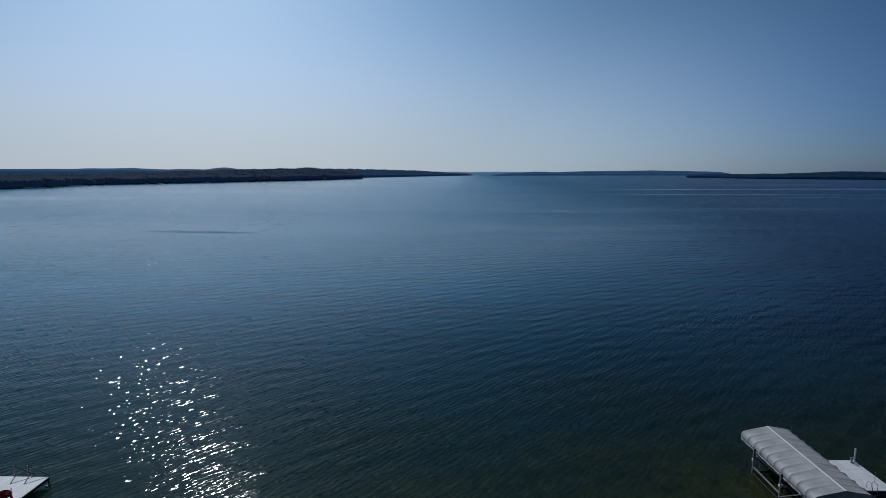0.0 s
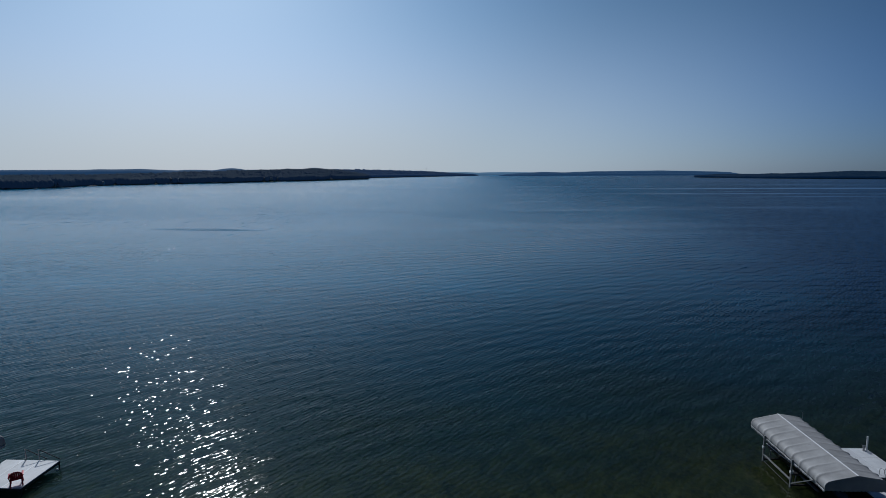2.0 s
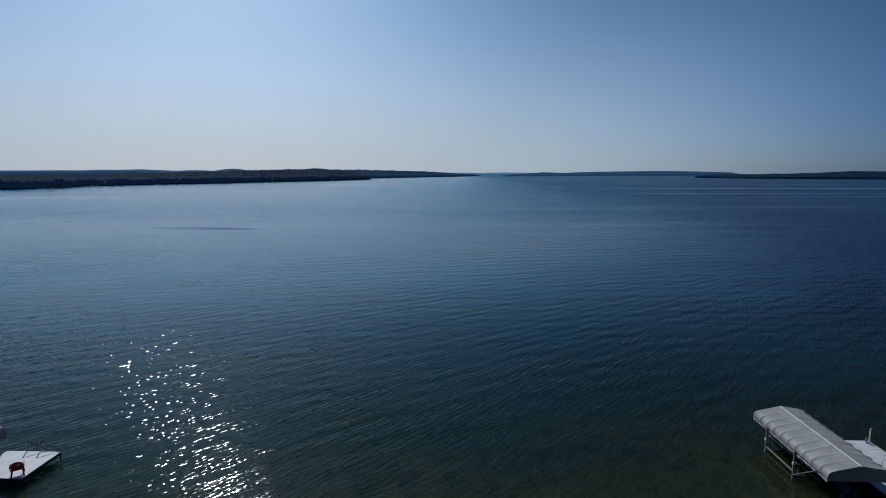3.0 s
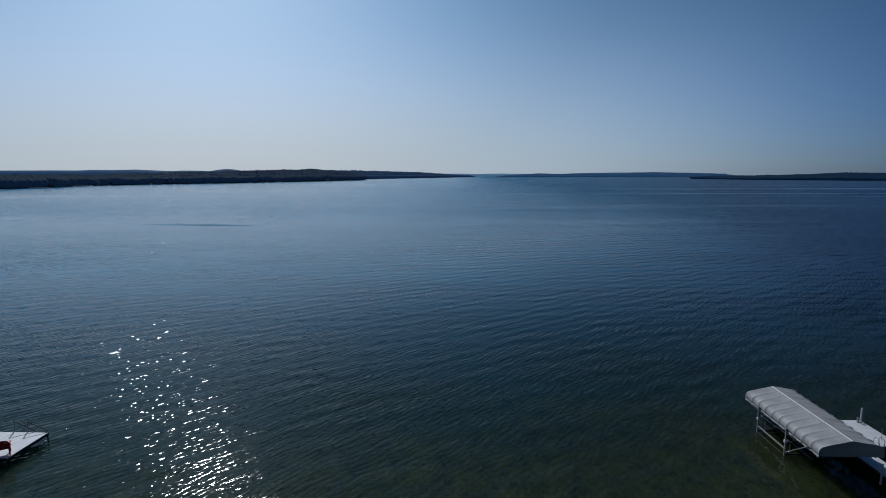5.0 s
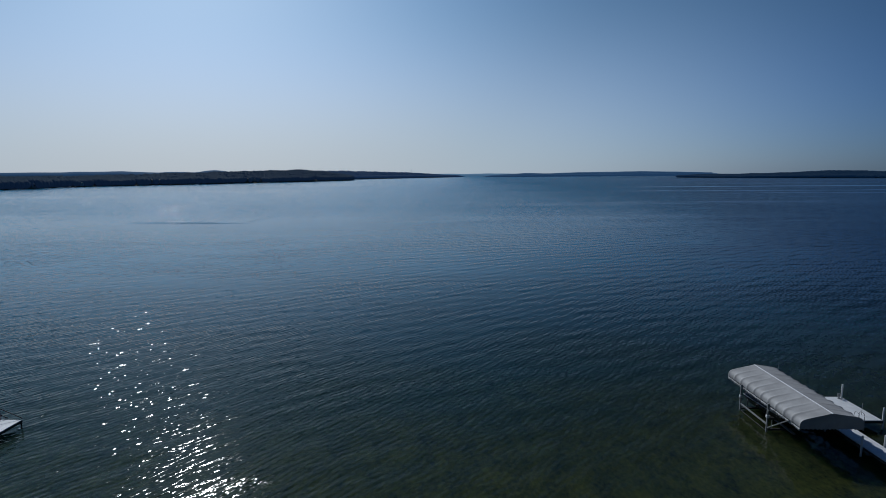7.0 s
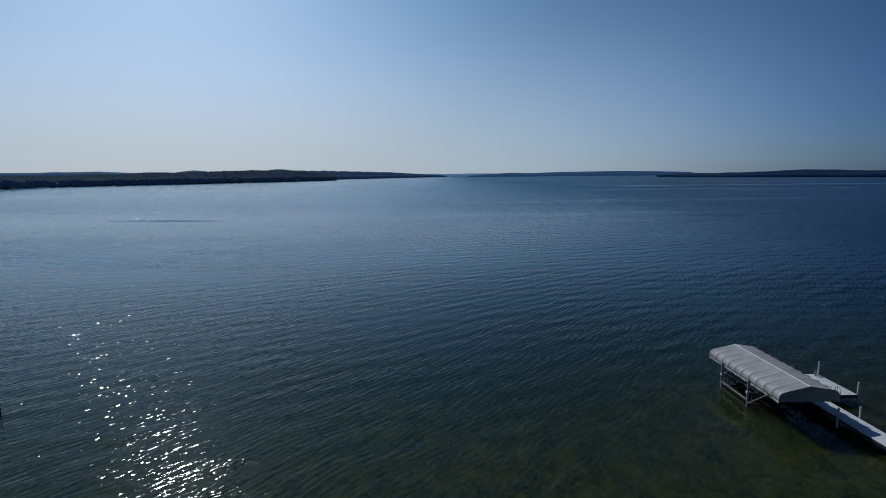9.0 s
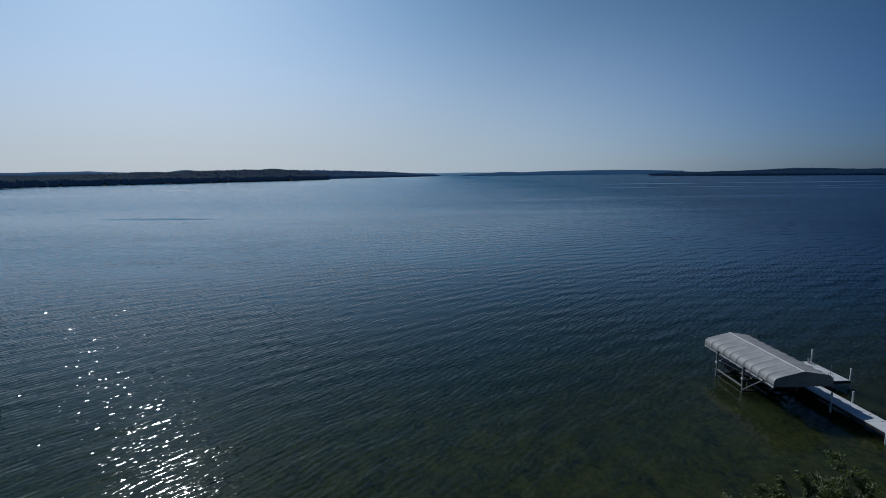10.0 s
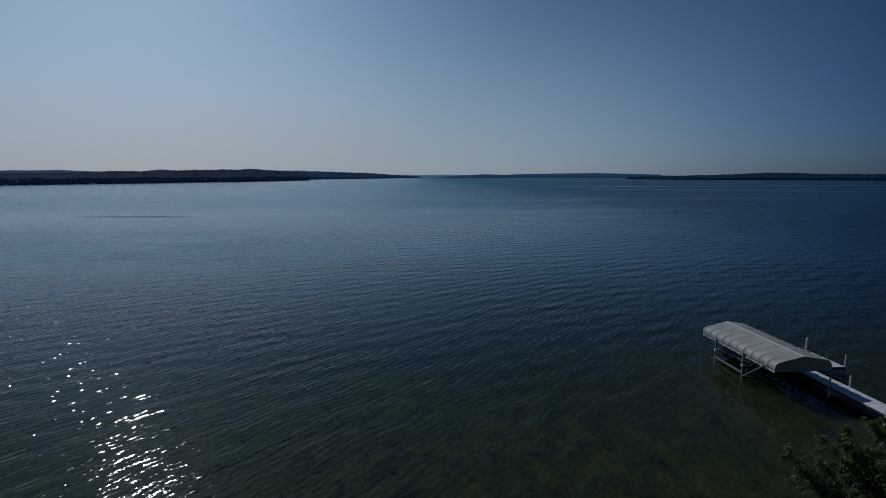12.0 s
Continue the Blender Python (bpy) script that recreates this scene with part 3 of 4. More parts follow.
def wooded_shore(name, line, inland, mat_ground, mat_trees, label, rows=((0, 0), (6, 0.1), (40, 0.3), (110, 0.6), (200, 0.9), (330, 1.0), (480, 0.8)), step=0.125, trees=0, tree=(6, 15), depth=220, seed=1, fill=0.35, flat=0.0):
    """Land behind a waterline of (x, y, height of the rise), with a wood of many crowns as one mesh on it."""
    rng = random.Random(seed)
    inl = Vector(inland).normalized()
    line = [(x * 1.03, y * 1.03, h) for x, y, h in line]
    bm = B()
    prev = None
    s = 0.0
    while s <= len(line) - 1 + 1e-6:
        x, y, h = shore_at(line, s)
        wob = noise.noise((x * 0.012, y * 0.012, seed)) * 14
        row = []
        for d, k in rows:
            p = Vector((x, y)) + inl * (d + wob)
            z = -0.6 if d == 0 else 0.5 + h * k + 2.0 * noise.noise((p.x * 0.01, p.y * 0.01, 3.3)) * min(1, h / 8) * (d > 20)
            row.append(bm.verts.new((p.x, p.y, z)))
        if prev:
            for i in range(len(row) - 1):
                bm.faces.new((prev[i], prev[i + 1], row[i + 1], row[i]))
        prev = row
        s += step
    land = part(name, bm, mat_ground, None, smooth=True)
    tagged(land, label, "shore", kind="structure")
    if not trees:
        return
    ico = B()
    bmesh.ops.create_icosphere(ico, subdivisions=1, radius=1.0)
    base_v = [v.co.copy() for v in ico.verts]
    base_f = [[v.index for v in f.verts] for f in ico.faces]
    ico.free()
    vs, fs = [], []
    for i in range(trees):
        s = rng.random() * (len(line) - 1)
        x, y, h = shore_at(line, s)
        near_edge = rng.random() < fill
        d = 3 + rng.random() * 22 if near_edge else 15 + depth * rng.random()
        wob = noise.noise((x * 0.012, y * 0.012, seed)) * 14
        p = Vector((x, y)) + inl * (d + wob)
        if in_clearing(p):
            continue
        k = np.interp(d, [r[0] for r in rows], [r[1] for r in rows])
        z = 0.5 + h * k - 0.5
        patchy = 0.85 + 0.22 * noise.noise((p.x * 0.02, p.y * 0.02, seed + 5))
        t = min(1.0, 0.35 + h / 10) if flat else 1.0
        hh = rng.uniform(tree[1] * 0.86, tree[1]) * patchy * t
        r = rng.uniform(tree[0] * 0.45, tree[0] * 0.8)
        conifer = rng.random() < 0.05
        o = len(vs)
        turn = rng.random() * 6.3
        for c in base_v:
            q = Vector((c.x * math.cos(turn) - c.y * math.sin(turn), c.x * math.sin(turn) + c.y * math.cos(turn), c.z))
            lump = 1 + 0.45 * (rng.random() - 0.5)
            slim = (1.0 - 0.75 * (q.z * 0.5 + 0.5)) * 0.9 if conifer else 1.0
            vs.append((p.x + q.x * r * lump * slim, p.y + q.y * r * lump * slim, z + hh * (0.52 + 0.48 * q.z * (1.12 if conifer else lump))))
        fs += [[o + j for j in f] for f in base_f]
    me = bpy.data.meshes.new("woodland")
    me.from_pydata(vs, [], fs)
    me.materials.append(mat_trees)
    me.polygons.foreach_set("use_smooth", [True] * len(me.polygons))
    tagged(new("woodland", me), "dense dark green mixed woodland along the far shore", "woodland", kind="stuff")


# houses on the west shore: place on the plan, floor height, width, white or tan
HOUSES = ((-577, 744, 4.0, 6, 1), (-604, 858, 4.2, 6, 1), (-597, 870, 4.2, 6, 1), (-600, 905, 2.0, 7, 0), (-567, 972, 2.4, 8, 0), (-553, 997, 7.5, 9, 0), (-545, 1010, 7.0, 8, 1), (-452, 1205, 6.0, 10, 0), (-444, 1225, 6.5, 9, 1), (-436, 1245, 5.6, 10, 0), (-360, 1450, 2.5, 8, 1), (-572, 730, 2.2, 7, 0))
HOUSES = [(x * 1.03 * 1.02, y * 1.03 * 1.02, z, w, white) for x, y, z, w, white in HOUSES]


def in_clearing(p):
    """Gardens are open between each house and the water."""
    for x, y, z, w, white in HOUSES:
        u = Vector((x, y)).normalized()
        r = p - Vector((x, y))
        if -45 < r.dot(u) < w * 0.6 and abs(r.x * u.y - r.y * u.x) < w * 0.45 + 1.0:
            return True
    return False


LEFT_NEAR = [(-1500, 500, 7), (-1050, 540, 7), (-720, 610, 7), (-571, 675, 7), (-575, 735, 7), (-605, 845, 7), (-600, 910, 7), (-560, 985, 8), (-515, 1070, 10), (-437, 1240, 15), (-355, 1470, 22), (-300, 1715, 27), (-345, 1900, 29)]
LEFT_FAR = [(-420, 2000, 30), (-345, 2120, 31), (-263, 2390, 31), (-150, 2700, 28), (-40, 3000, 24), (35, 3230, 14), (88, 3480, 1.5)]
RIGHT = [(x * 0.86, y * 0.86, h * 0.78) for x, y, h in ((930, 2240, 7), (965, 2050, 9), (994, 1850, 12), (1065, 1760, 19), (1139, 1670, 24), (1210, 1590, 17), (1280, 1500, 16), (1500, 1300, 16), (1900, 1020, 12))]
MIDDLE = [(200, 3110, 1), (290, 3100, 12), (460, 3090, 24), (585, 3080, 20), (790, 3070, 25), (1010, 3060, 27), (1160, 3050, 30), (1300, 3040, 26), (1500, 3040, 22)]
HORIZON = [(-2200, 4150, 22), (-600, 4560, 24), (0, 4640, 24), (120, 4640, 20), (300, 4620, 24), (800, 4560, 18), (1900, 4300, 20)]
HILLS = [(-3000, 2400, 41), (-1930, 2600, 42), (-1815, 2600, 44), (-1613, 2600, 45), (-1423, 2600, 38), (-1385, 2600, 40), (-1245, 2600, 38), (-1190, 2600, 45), (-1147, 2600, 47), (-1110, 2600, 44), (-1080, 2600, 39), (-700, 2600, 34), (-420, 2600, 14)]
HILLS = [(x, y, h * 0.98) for x, y, h in HILLS]
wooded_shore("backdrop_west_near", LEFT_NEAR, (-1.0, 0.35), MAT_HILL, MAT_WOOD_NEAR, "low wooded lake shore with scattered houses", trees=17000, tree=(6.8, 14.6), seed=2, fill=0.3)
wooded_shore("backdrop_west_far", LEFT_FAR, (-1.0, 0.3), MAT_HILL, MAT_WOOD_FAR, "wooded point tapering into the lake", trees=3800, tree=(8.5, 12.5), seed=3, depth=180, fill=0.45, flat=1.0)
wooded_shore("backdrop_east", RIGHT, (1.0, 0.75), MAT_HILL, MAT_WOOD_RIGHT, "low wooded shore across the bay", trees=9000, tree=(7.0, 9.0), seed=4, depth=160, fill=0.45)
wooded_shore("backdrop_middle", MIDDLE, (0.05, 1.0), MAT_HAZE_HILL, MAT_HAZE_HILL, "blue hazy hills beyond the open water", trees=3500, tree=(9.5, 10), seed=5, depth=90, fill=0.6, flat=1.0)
wooded_shore("backdrop_horizon", HORIZON, (0.0, 1.0), MAT_HAZE_FAR, MAT_HAZE_FAR, "distant land on the horizon, paled by painted haze", rows=((0, 0), (4, 0.3), (60, 0.8), (120, 1.0)), step=0.1)
wooded_shore("backdrop_hills", HILLS, (-0.2, 1.0), MAT_HAZE_HILL, MAT_HAZE_HILL, "rounded hills behind the wooded shore, blued by painted haze", rows=((0, 0), (4, 0.5), (40, 0.9), (70, 1.0), (140, 0.9)), step=0.1)


# ---- boat lifts ----
BAYS, CANOPY_LEN = 10, 8.05
PROFILE = ((-1.8, 1.68), (-1.82, 1.86), (-1.81, 2), (-1.76, 2.12), (-1.66, 2.21), (-1.52, 2.26), (-1.2, 2.34), (-0.8, 2.43), (-0.4, 2.52), (-0.05, 2.605), (0, 2.615),
           (0.05, 2.608), (0.4, 2.56), (0.8, 2.5), (1.2, 2.435), (1.5, 2.375), (1.64, 2.32), (1.74, 2.22), (1.79, 2.08), (1.8, 1.88), (1.8, 1.68))


def canopy_cover(bm):
    """Vinyl stretched over bows: it sinks a little between them, most round the shoulders, and ends in a scalloped hem."""
    per = 12
    rings = []
    for j in range(BAYS * per + 1):
        y = CANOPY_LEN * j / (BAYS * per)
        u = (j % per) / per
        sag = 1 - abs(2 * u - 1) ** 4
        ring = []
        for i, (x, z) in enumerate(PROFILE):
            shoulder = math.exp(-((abs(x) - 1.70) / 0.18) ** 2)
            flat = 1 if 0.1 < abs(x) < 1.6 else 0
            wr = noise.noise((x * 1.7, y * 2.6, 0.4)) * 0.012
            xx = x * (1 - 0.036 * sag * shoulder)
            zz = z - sag * (0.055 * shoulder + 0.027 * flat) + wr * flat
            if i in (0, len(PROFILE) - 1):
                zz += 0.035 * abs(math.sin(math.pi * y / 0.24)) - 0.02
                xx += 0.012 * math.sin(y * 9) * (1 if x > 0 else -1)
            ring.append(bm.verts.new((xx, y, zz)))
        rings.append(ring)
    for r0, r1 in zip(rings, rings[1:]):
        for i in range(len(PROFILE) - 1):
            bm.faces.new((r0[i], r0[i + 1], r1[i + 1], r1[i]))
    return bm


def canopy_end(bm, y, lean):
    """The closed gable of the cover, with a scalloped lower edge."""
    n = 30
    upper, lower = [], []
    for k in range(n + 1):
        x = -1.80 + 3.60 * k / n
        z = float(np.interp(x, [p[0] for p in PROFILE[2:-2]], [p[1] for p in PROFILE[2:-2]]))
        z = min(z, 1.88 + 2.6 * math.sqrt(max(0.0, 1.815 - abs(x)))) if abs(x) > 1.7 else z
        bulge = 0.02 * math.sin(3 * x) + lean
        upper.append(bm.verts.new((x, y, z - 0.004)))
        lower.append(bm.verts.new((x, y + bulge, 1.70 - 0.035 * abs(math.sin(math.pi * x / 0.24)))))
    mid = [bm.verts.new(((a.co + b.co) / 2) + Vector((0, lean * 0.6, 0))) for a, b in zip(upper, lower)]
    for ra, rb in ((upper, mid), (mid, lower)):
        for k in range(n):
            bm.faces.new((ra[k], ra[k + 1], rb[k + 1], rb[k]))
    return bm


def thicken(ob, t):
    m = ob.modifiers.new("thickness", "SOLIDIFY")
    m.thickness, m.offset = t, 0
    return ob


def boat_lift(at, label):
    lift = holder("boat_lift", at, label, "boat lift", "boat lifts along the shore")
    cover = thicken(part("canopy", canopy_cover(B()), MAT_CANVAS, lift, "grey vinyl canopy stretched over bows", True), 0.012)
    part("end_panel", canopy_end(B(), -0.006, -0.02), MAT_CANVAS, cover, smooth=True)
    part("end_panel", canopy_end(B(), CANOPY_LEN + 0.006, 0.02), MAT_CANVAS, cover, smooth=True)
    for side in (-1, 1):
        hem, rows = B(), []
        for j in range(162):
            y = CANOPY_LEN * j / 161
            wave = 0.02 * math.sin(y * 7.3) + 0.012 * math.sin(y * 17)
            rows.append((hem.verts.new((side * (1.803 + wave * 0.2), y, 1.72)), hem.verts.new((side * (1.80 + wave), y, 1.60 - 0.045 * abs(math.sin(math.pi * y / 0.21))))))
        for p, q in zip(rows, rows[1:]):
            hem.faces.new((p[0], p[1], q[1], q[0]))
        thicken(part("valance", hem, MAT_HEM, cover, "pale scalloped hem", True), 0.006)
    seam = B()
    for x0, x1 in ((-0.055, 0.0), (0.0, 0.055)):
        pts = []
        for j in range(81):
            y = CANOPY_LEN * j / 80
            pts.append((seam.verts.new((x0, y, 2.628 - abs(x0) * 0.2)), seam.verts.new((x1, y, 2.628 - abs(x1) * 0.2))))
        for p, q in zip(pts, pts[1:]):
            seam.faces.new((p[0], p[1], q[1], q[0]))
    thicken(part("ridge_seam", seam, MAT_SEAM, cover, "pale tape along the ridge"), 0.006)
    for side in (-1, 1):
        part("canopy_rail", tube(B(), [(1.76 * side, 0.08, 1.80), (1.76 * side, CANOPY_LEN - 0.08, 1.80)], 0.025, 8), MAT_ALU, lift)
        part("side_beam", tube(B(), [(1.84 * side, 3.07, 0.50), (1.84 * side, 6.22, 0.50)], 0.04, square=True), MAT_ALU, lift)
        part("lower_rail", tube(B(), [(1.84 * side, 3.12, 0.05), (1.84 * side, 6.17, 0.05)], 0.02, 8), MAT_DARK_METAL, lift)
        part("base_beam", tube(B(), [(1.84 * side, 3.02, -0.55), (1.84 * side, 6.27, -0.55)], 0.045, square=True), MAT_ALU, lift)
        for y in (3.07, 6.22):
            post = part("post", tube(B(), [(1.84 * side, y, -1.2), (1.84 * side, y, 1.86)], 0.043, square=True), MAT_ALU, lift)
            part("clamp", box(B(), (1.84 * side - 0.08, y - 0.08, 0.93), (1.84 * side + 0.08, y + 0.08, 1.10), 0.012), MAT_WHITE_POST, post, "pale post clamp")
        part("brace", tube(B(), [(1.84 * side, 3.0, 0.30), (1.84 * side, 0.95, 1.78)], 0.028, square=True), MAT_ALU, lift)
        part("bunk", box(B(), (0.62 * side - 0.07, 2.2, 0.20), (0.62 * side + 0.07, 7.0, 0.31), 0.02), MAT_BUNK, lift, "carpet-covered bunk board")
    for y in (3.07, 6.22):
        part("cross_beam", tube(B(), [(-1.78, y, 0.15), (1.78, y, 0.15)], 0.055, square=True), MAT_DARK_METAL, lift, "dark cross beam")
        for side in (-1, 1):
            part("bunk_bracket", box(B(), (0.62 * side - 0.05, y - 0.05, 0.19), (0.62 * side + 0.05, y + 0.05, 0.21)), MAT_ALU, lift)
    for j in range(BAYS + 1):
        y = 0.03 + (CANOPY_LEN - 0.06) * j / BAYS
        pts = [(x * 0.985, y, z - 0.035) for x, z in PROFILE[1:-1]]
        part("bow", tube(B(), pts, 0.014, 6), MAT_ALU, lift)
    # hoist at the inner side of the near post, and the short uprights of the cradle
    hoist = part("hoist", box(B(), (-1.76, 2.96, 0.84), (-1.42, 3.16, 0.97), 0.02), MAT_DARK_METAL, lift, "dark hoist box on a post")
    part("hoist_drum", tube(B(), [(-1.60, 3.18, 0.90), (-1.60, 3.34, 0.90)], 0.09, 12), MAT_ALU, hoist)
    for y in (3.20, 6.05):
        for side in (-1, 1):
            part("guide_post", tube(B(), [(1.45 * side, y, 0.10), (1.45 * side, y, 0.86)], 0.03, 8), MAT_ALU, lift)
    part("mast", tube(B(), [(1.6, 7.82, 2.0), (1.6, 7.82, 2.84)], 0.014, 6), MAT_ALU, lift, "thin upright rod")
    return lift


lift = boat_lift((24.0, 28.13, 0), "aluminium boat lift under a grey vinyl canopy, standing in shallow water")


def motor_boat(at):
    boat = holder("motor_boat", at, "navy-hulled motor boat under a dark cover, raised on a lift", "boat")
    # stations from stern to bow: y, half beam at the rail, half beam at the chine, keel, chine and rail heights
    st = [(0.0, 1.10, 0.86, 0.10, 0.22, 0.80), (1.4, 1.17, 0.92, 0.07, 0.21, 0.82), (2.8, 1.18, 0.90, 0.05, 0.23, 0.86), (3.9, 1.14, 0.80, 0.06, 0.28, 0.88), (4.8, 0.96, 0.58, 0.14, 0.36, 0.92), (5.5, 0.62, 0.32, 0.32, 0.52, 0.95), (5.95, 0.10, 0.06, 0.62, 0.76, 0.97)]
    hull, rings = B(), []
    for y, a, c, k, ch, r in st:
        mid = (a * 0.97, ch + (r - ch) * 0.55)
        half = [(a, r), mid, (c, ch), (c * 0.5, (k + ch) / 2), (0, k)]
        ring = [hull.verts.new((-x, y, z)) for x, z in half] + [hull.verts.new((x, y, z)) for x, z in half[-2::-1]]
        rings.append(ring)
    for p, q in zip(rings, rings[1:]):
        for i in range(len(p) - 1):
            hull.faces.new((p[i], q[i], q[i + 1], p[i + 1]))
    hull.faces.new(rings[0])
    part("hull", hull, MAT_HULL, boat, "glossy navy hull", True)
    cov, crs = B(), []
    for k in range(25):
        y = 5.95 * k / 24
        a = float(np.interp(y, [s[0] for s in st], [s[1] for s in st])) + 0.015
        r = float(np.interp(y, [s[0] for s in st], [s[5] for s in st]))
        peak = 0.30 * math.exp(-((y - 2.3) / 1.2) ** 2) + 0.07
        ring = []
        for j in range(-6, 7):
            u = j / 6
            ring.append(cov.verts.new((a * u, y, r + peak * (1 - u * u) + 0.02 * noise.noise((u * 3, y * 2, 0)) - (0.07 if abs(j) == 6 else 0))))
        crs.append(ring)
    for p, q in zip(crs, crs[1:]):
        for i in range(12):
            cov.faces.new((p[i], p[i + 1], q[i + 1], q[i]))
    thicken(part("cover", cov, MAT_COVER, boat, "taut dark navy canvas cover", True), 0.008)
    for side in (-1, 1):
        part("rub_rail", tube(B(), [(side * (s[1] + 0.02), s[0], s[5] - 0.09) for s in st], 0.025, 6), MAT_RUB, boat, smooth=True)
    part("stern_drive", box(B(), (-0.09, -0.34, -0.02), (0.09, 0.02, 0.46), 0.03), MAT_DARK_METAL, boat, "dark stern drive")
    part("swim_step", box(B(), (-0.85, -0.30, 0.44), (0.85, -0.004, 0.49), 0.015), MAT_RUB, boat, "grey swim step")
    return boat


boat = motor_boat((24.00, 35.25, 0.08))
boat.rotation_euler = (radians(3.0), 0, math.pi)
lift_far = copy_thing(lift, pose(-32.0, 32.15 - CANOPY_LEN, -0.30))
lift_far["label"] = "grey-canopied boat lift beside the neighbouring dock"


# ---- docks ----
DECK_Z, WALK_Z = 0.62, 0.62


def deck_panels(parent, x0, x1, y0, y1, nx, ny, z=DECK_Z, gap=0.012, name="deck_panel"):
    """Separate textured deck panels laid edge to edge on the frame."""
    w, d = (x1 - x0) / nx, (y1 - y0) / ny
    me = mesh_of(box(B(), (gap / 2, gap / 2, z - 0.05), (w - gap / 2, d - gap / 2, z), 0.006), name, MAT_DECK)
    for i in range(nx):
        for j in range(ny):
            shared(name, me, parent, (x0 + i * w, y0 + j * d, 0))


def dock_frame(parent, x0, x1, y0, y1, z=DECK_Z, label=""):
    lo, hi = z - 0.19, z - 0.054
    for a, b in (((x0 - 0.02, y0 - 0.02, lo), (x0 + 0.04, y1 + 0.02, hi)), ((x1 - 0.04, y0 - 0.02, lo), (x1 + 0.02, y1 + 0.02, hi)),
                 ((x0 + 0.042, y0 - 0.02, lo), (x1 - 0.042, y0 + 0.04, hi)), ((x0 + 0.042, y1 - 0.04, lo), (x1 - 0.042, y1 + 0.02, hi))):
        part("frame_rail", box(B(), a, b), MAT_DARK_METAL, parent)


def dock_post(parent, x, y, top, mat, r=0.055, name="post", label=""):
    p = part(name, tube(B(), [(x, y, -1.5), (x, y, top - 0.02), (x, y, top)], r, 10), mat, parent, label)
    part("cap", tube(B(), [(x, y, top), (x, y, top + 0.03), (x, y, top + 0.045)], r * 1.12, 10, r * 0.8), mat, p)
    return p


WALK_X0, WALK_X1 = 25.90, 27.06
pier = holder("dock", (0, 0, 0), "pale-decked dock walkway and swimming platform on white posts", "dock", "docks along the shore")
deck_panels(pier, WALK_X0, WALK_X1, 9.0, 35.15, 1, 22, WALK_Z)
dock_frame(pier, WALK_X0, WALK_X1, 9.0, 35.15, WALK_Z)
deck_panels(pier, WALK_X1 + 0.03, 29.62, 31.45, 35.15, 2, 3, name="platform_panel")
dock_frame(pier, WALK_X1 + 0.05, 29.62, 31.45, 35.15)
for y in (12.4, 16.3, 20.25, 24.2, 28.15):
    dock_post(pier, WALK_X0 - 0.08, y, 1.22, MAT_WHITE_POST)
    dock_post(pier, WALK_X1 + 0.08, y, 1.26, MAT_WHITE_POST)
for x, y, top in ((29.68, 31.50, 1.40), (29.46, 34.88, 1.60), (27.3, 35.25, 0.56), (25.89, 32.5, 0.56)):
    dock_post(pier, x, y, top, MAT_WHITE_POST)
for y in (9.6, 14.8, 18.8, 22.8, 26.8, 30.8, 34.8):
    part("cross_tube", tube(B(), [(WALK_X0 + 0.02, y, 0.44), (WALK_X1 - 0.02, y, 0.44)], 0.03, 8), MAT_DARK_METAL, pier)

ladder = holder("swim_ladder", (28.22, 31.45, -0.18), "bent aluminium swimming ladder hooked on the platform edge", "ladder")
for x in (-0.22, 0.22):
    pts = [(x, 0.42, 0.80), (x, 0.40, 1.25), (x, 0.30, 1.42), (x, 0.12, 1.46), (x, -0.06, 1.38), (x, -0.12, 1.15), (x, -0.16, 0.2), (x, -0.22, -0.7)]
    part("side_rail", tube(B(), pts, 0.022, 8), MAT_ALU, ladder, smooth=True)
for z in (0.62, 0.34, 0.08, -0.2):
    part("rung", tube(B(), [(-0.22, -0.15, z), (0.22, -0.15, z)], 0.02, 8), MAT_ALU, ladder)

ladder.scale = (0.72, 0.9, 0.9)
part("rod", tube(B(), [(28.92, 32.3, DECK_Z - 0.02), (28.92, 32.3, DECK_Z + 0.78)], 0.016, 6), MAT_ALU, pier, "thin upright rod")

# a small mooring winch beside the tall post, and its plate
winch = holder("mooring_winch", (29.24, 34.84, DECK_Z), "small grey mooring winch bolted to the dock", "winch")
part("base_plate", box(B(), (-0.14, -0.12, 0.0), (0.30, 0.12, 0.03), 0.008), MAT_ALU, winch)
part("stand", box(B(), (-0.08, -0.06, 0.03), (0.06, 0.06, 0.24), 0.01), MAT_ALU, winch)
part("drum", tube(B(), [(-0.13, 0, 0.30), (0.11, 0, 0.30)], 0.085, 12), MAT_ALU, winch)
part("crank", tube(B(), [(-0.13, 0, 0.30), (-0.2, 0, 0.30), (-0.2, 0.02, 0.44), (-0.27, 0.02, 0.44)], 0.014, 6), MAT_DARK_METAL, winch)
winch.scale = (0.62, 0.7, 1.0)

# damp marks drying on the walkway
rng = random.Random(11)
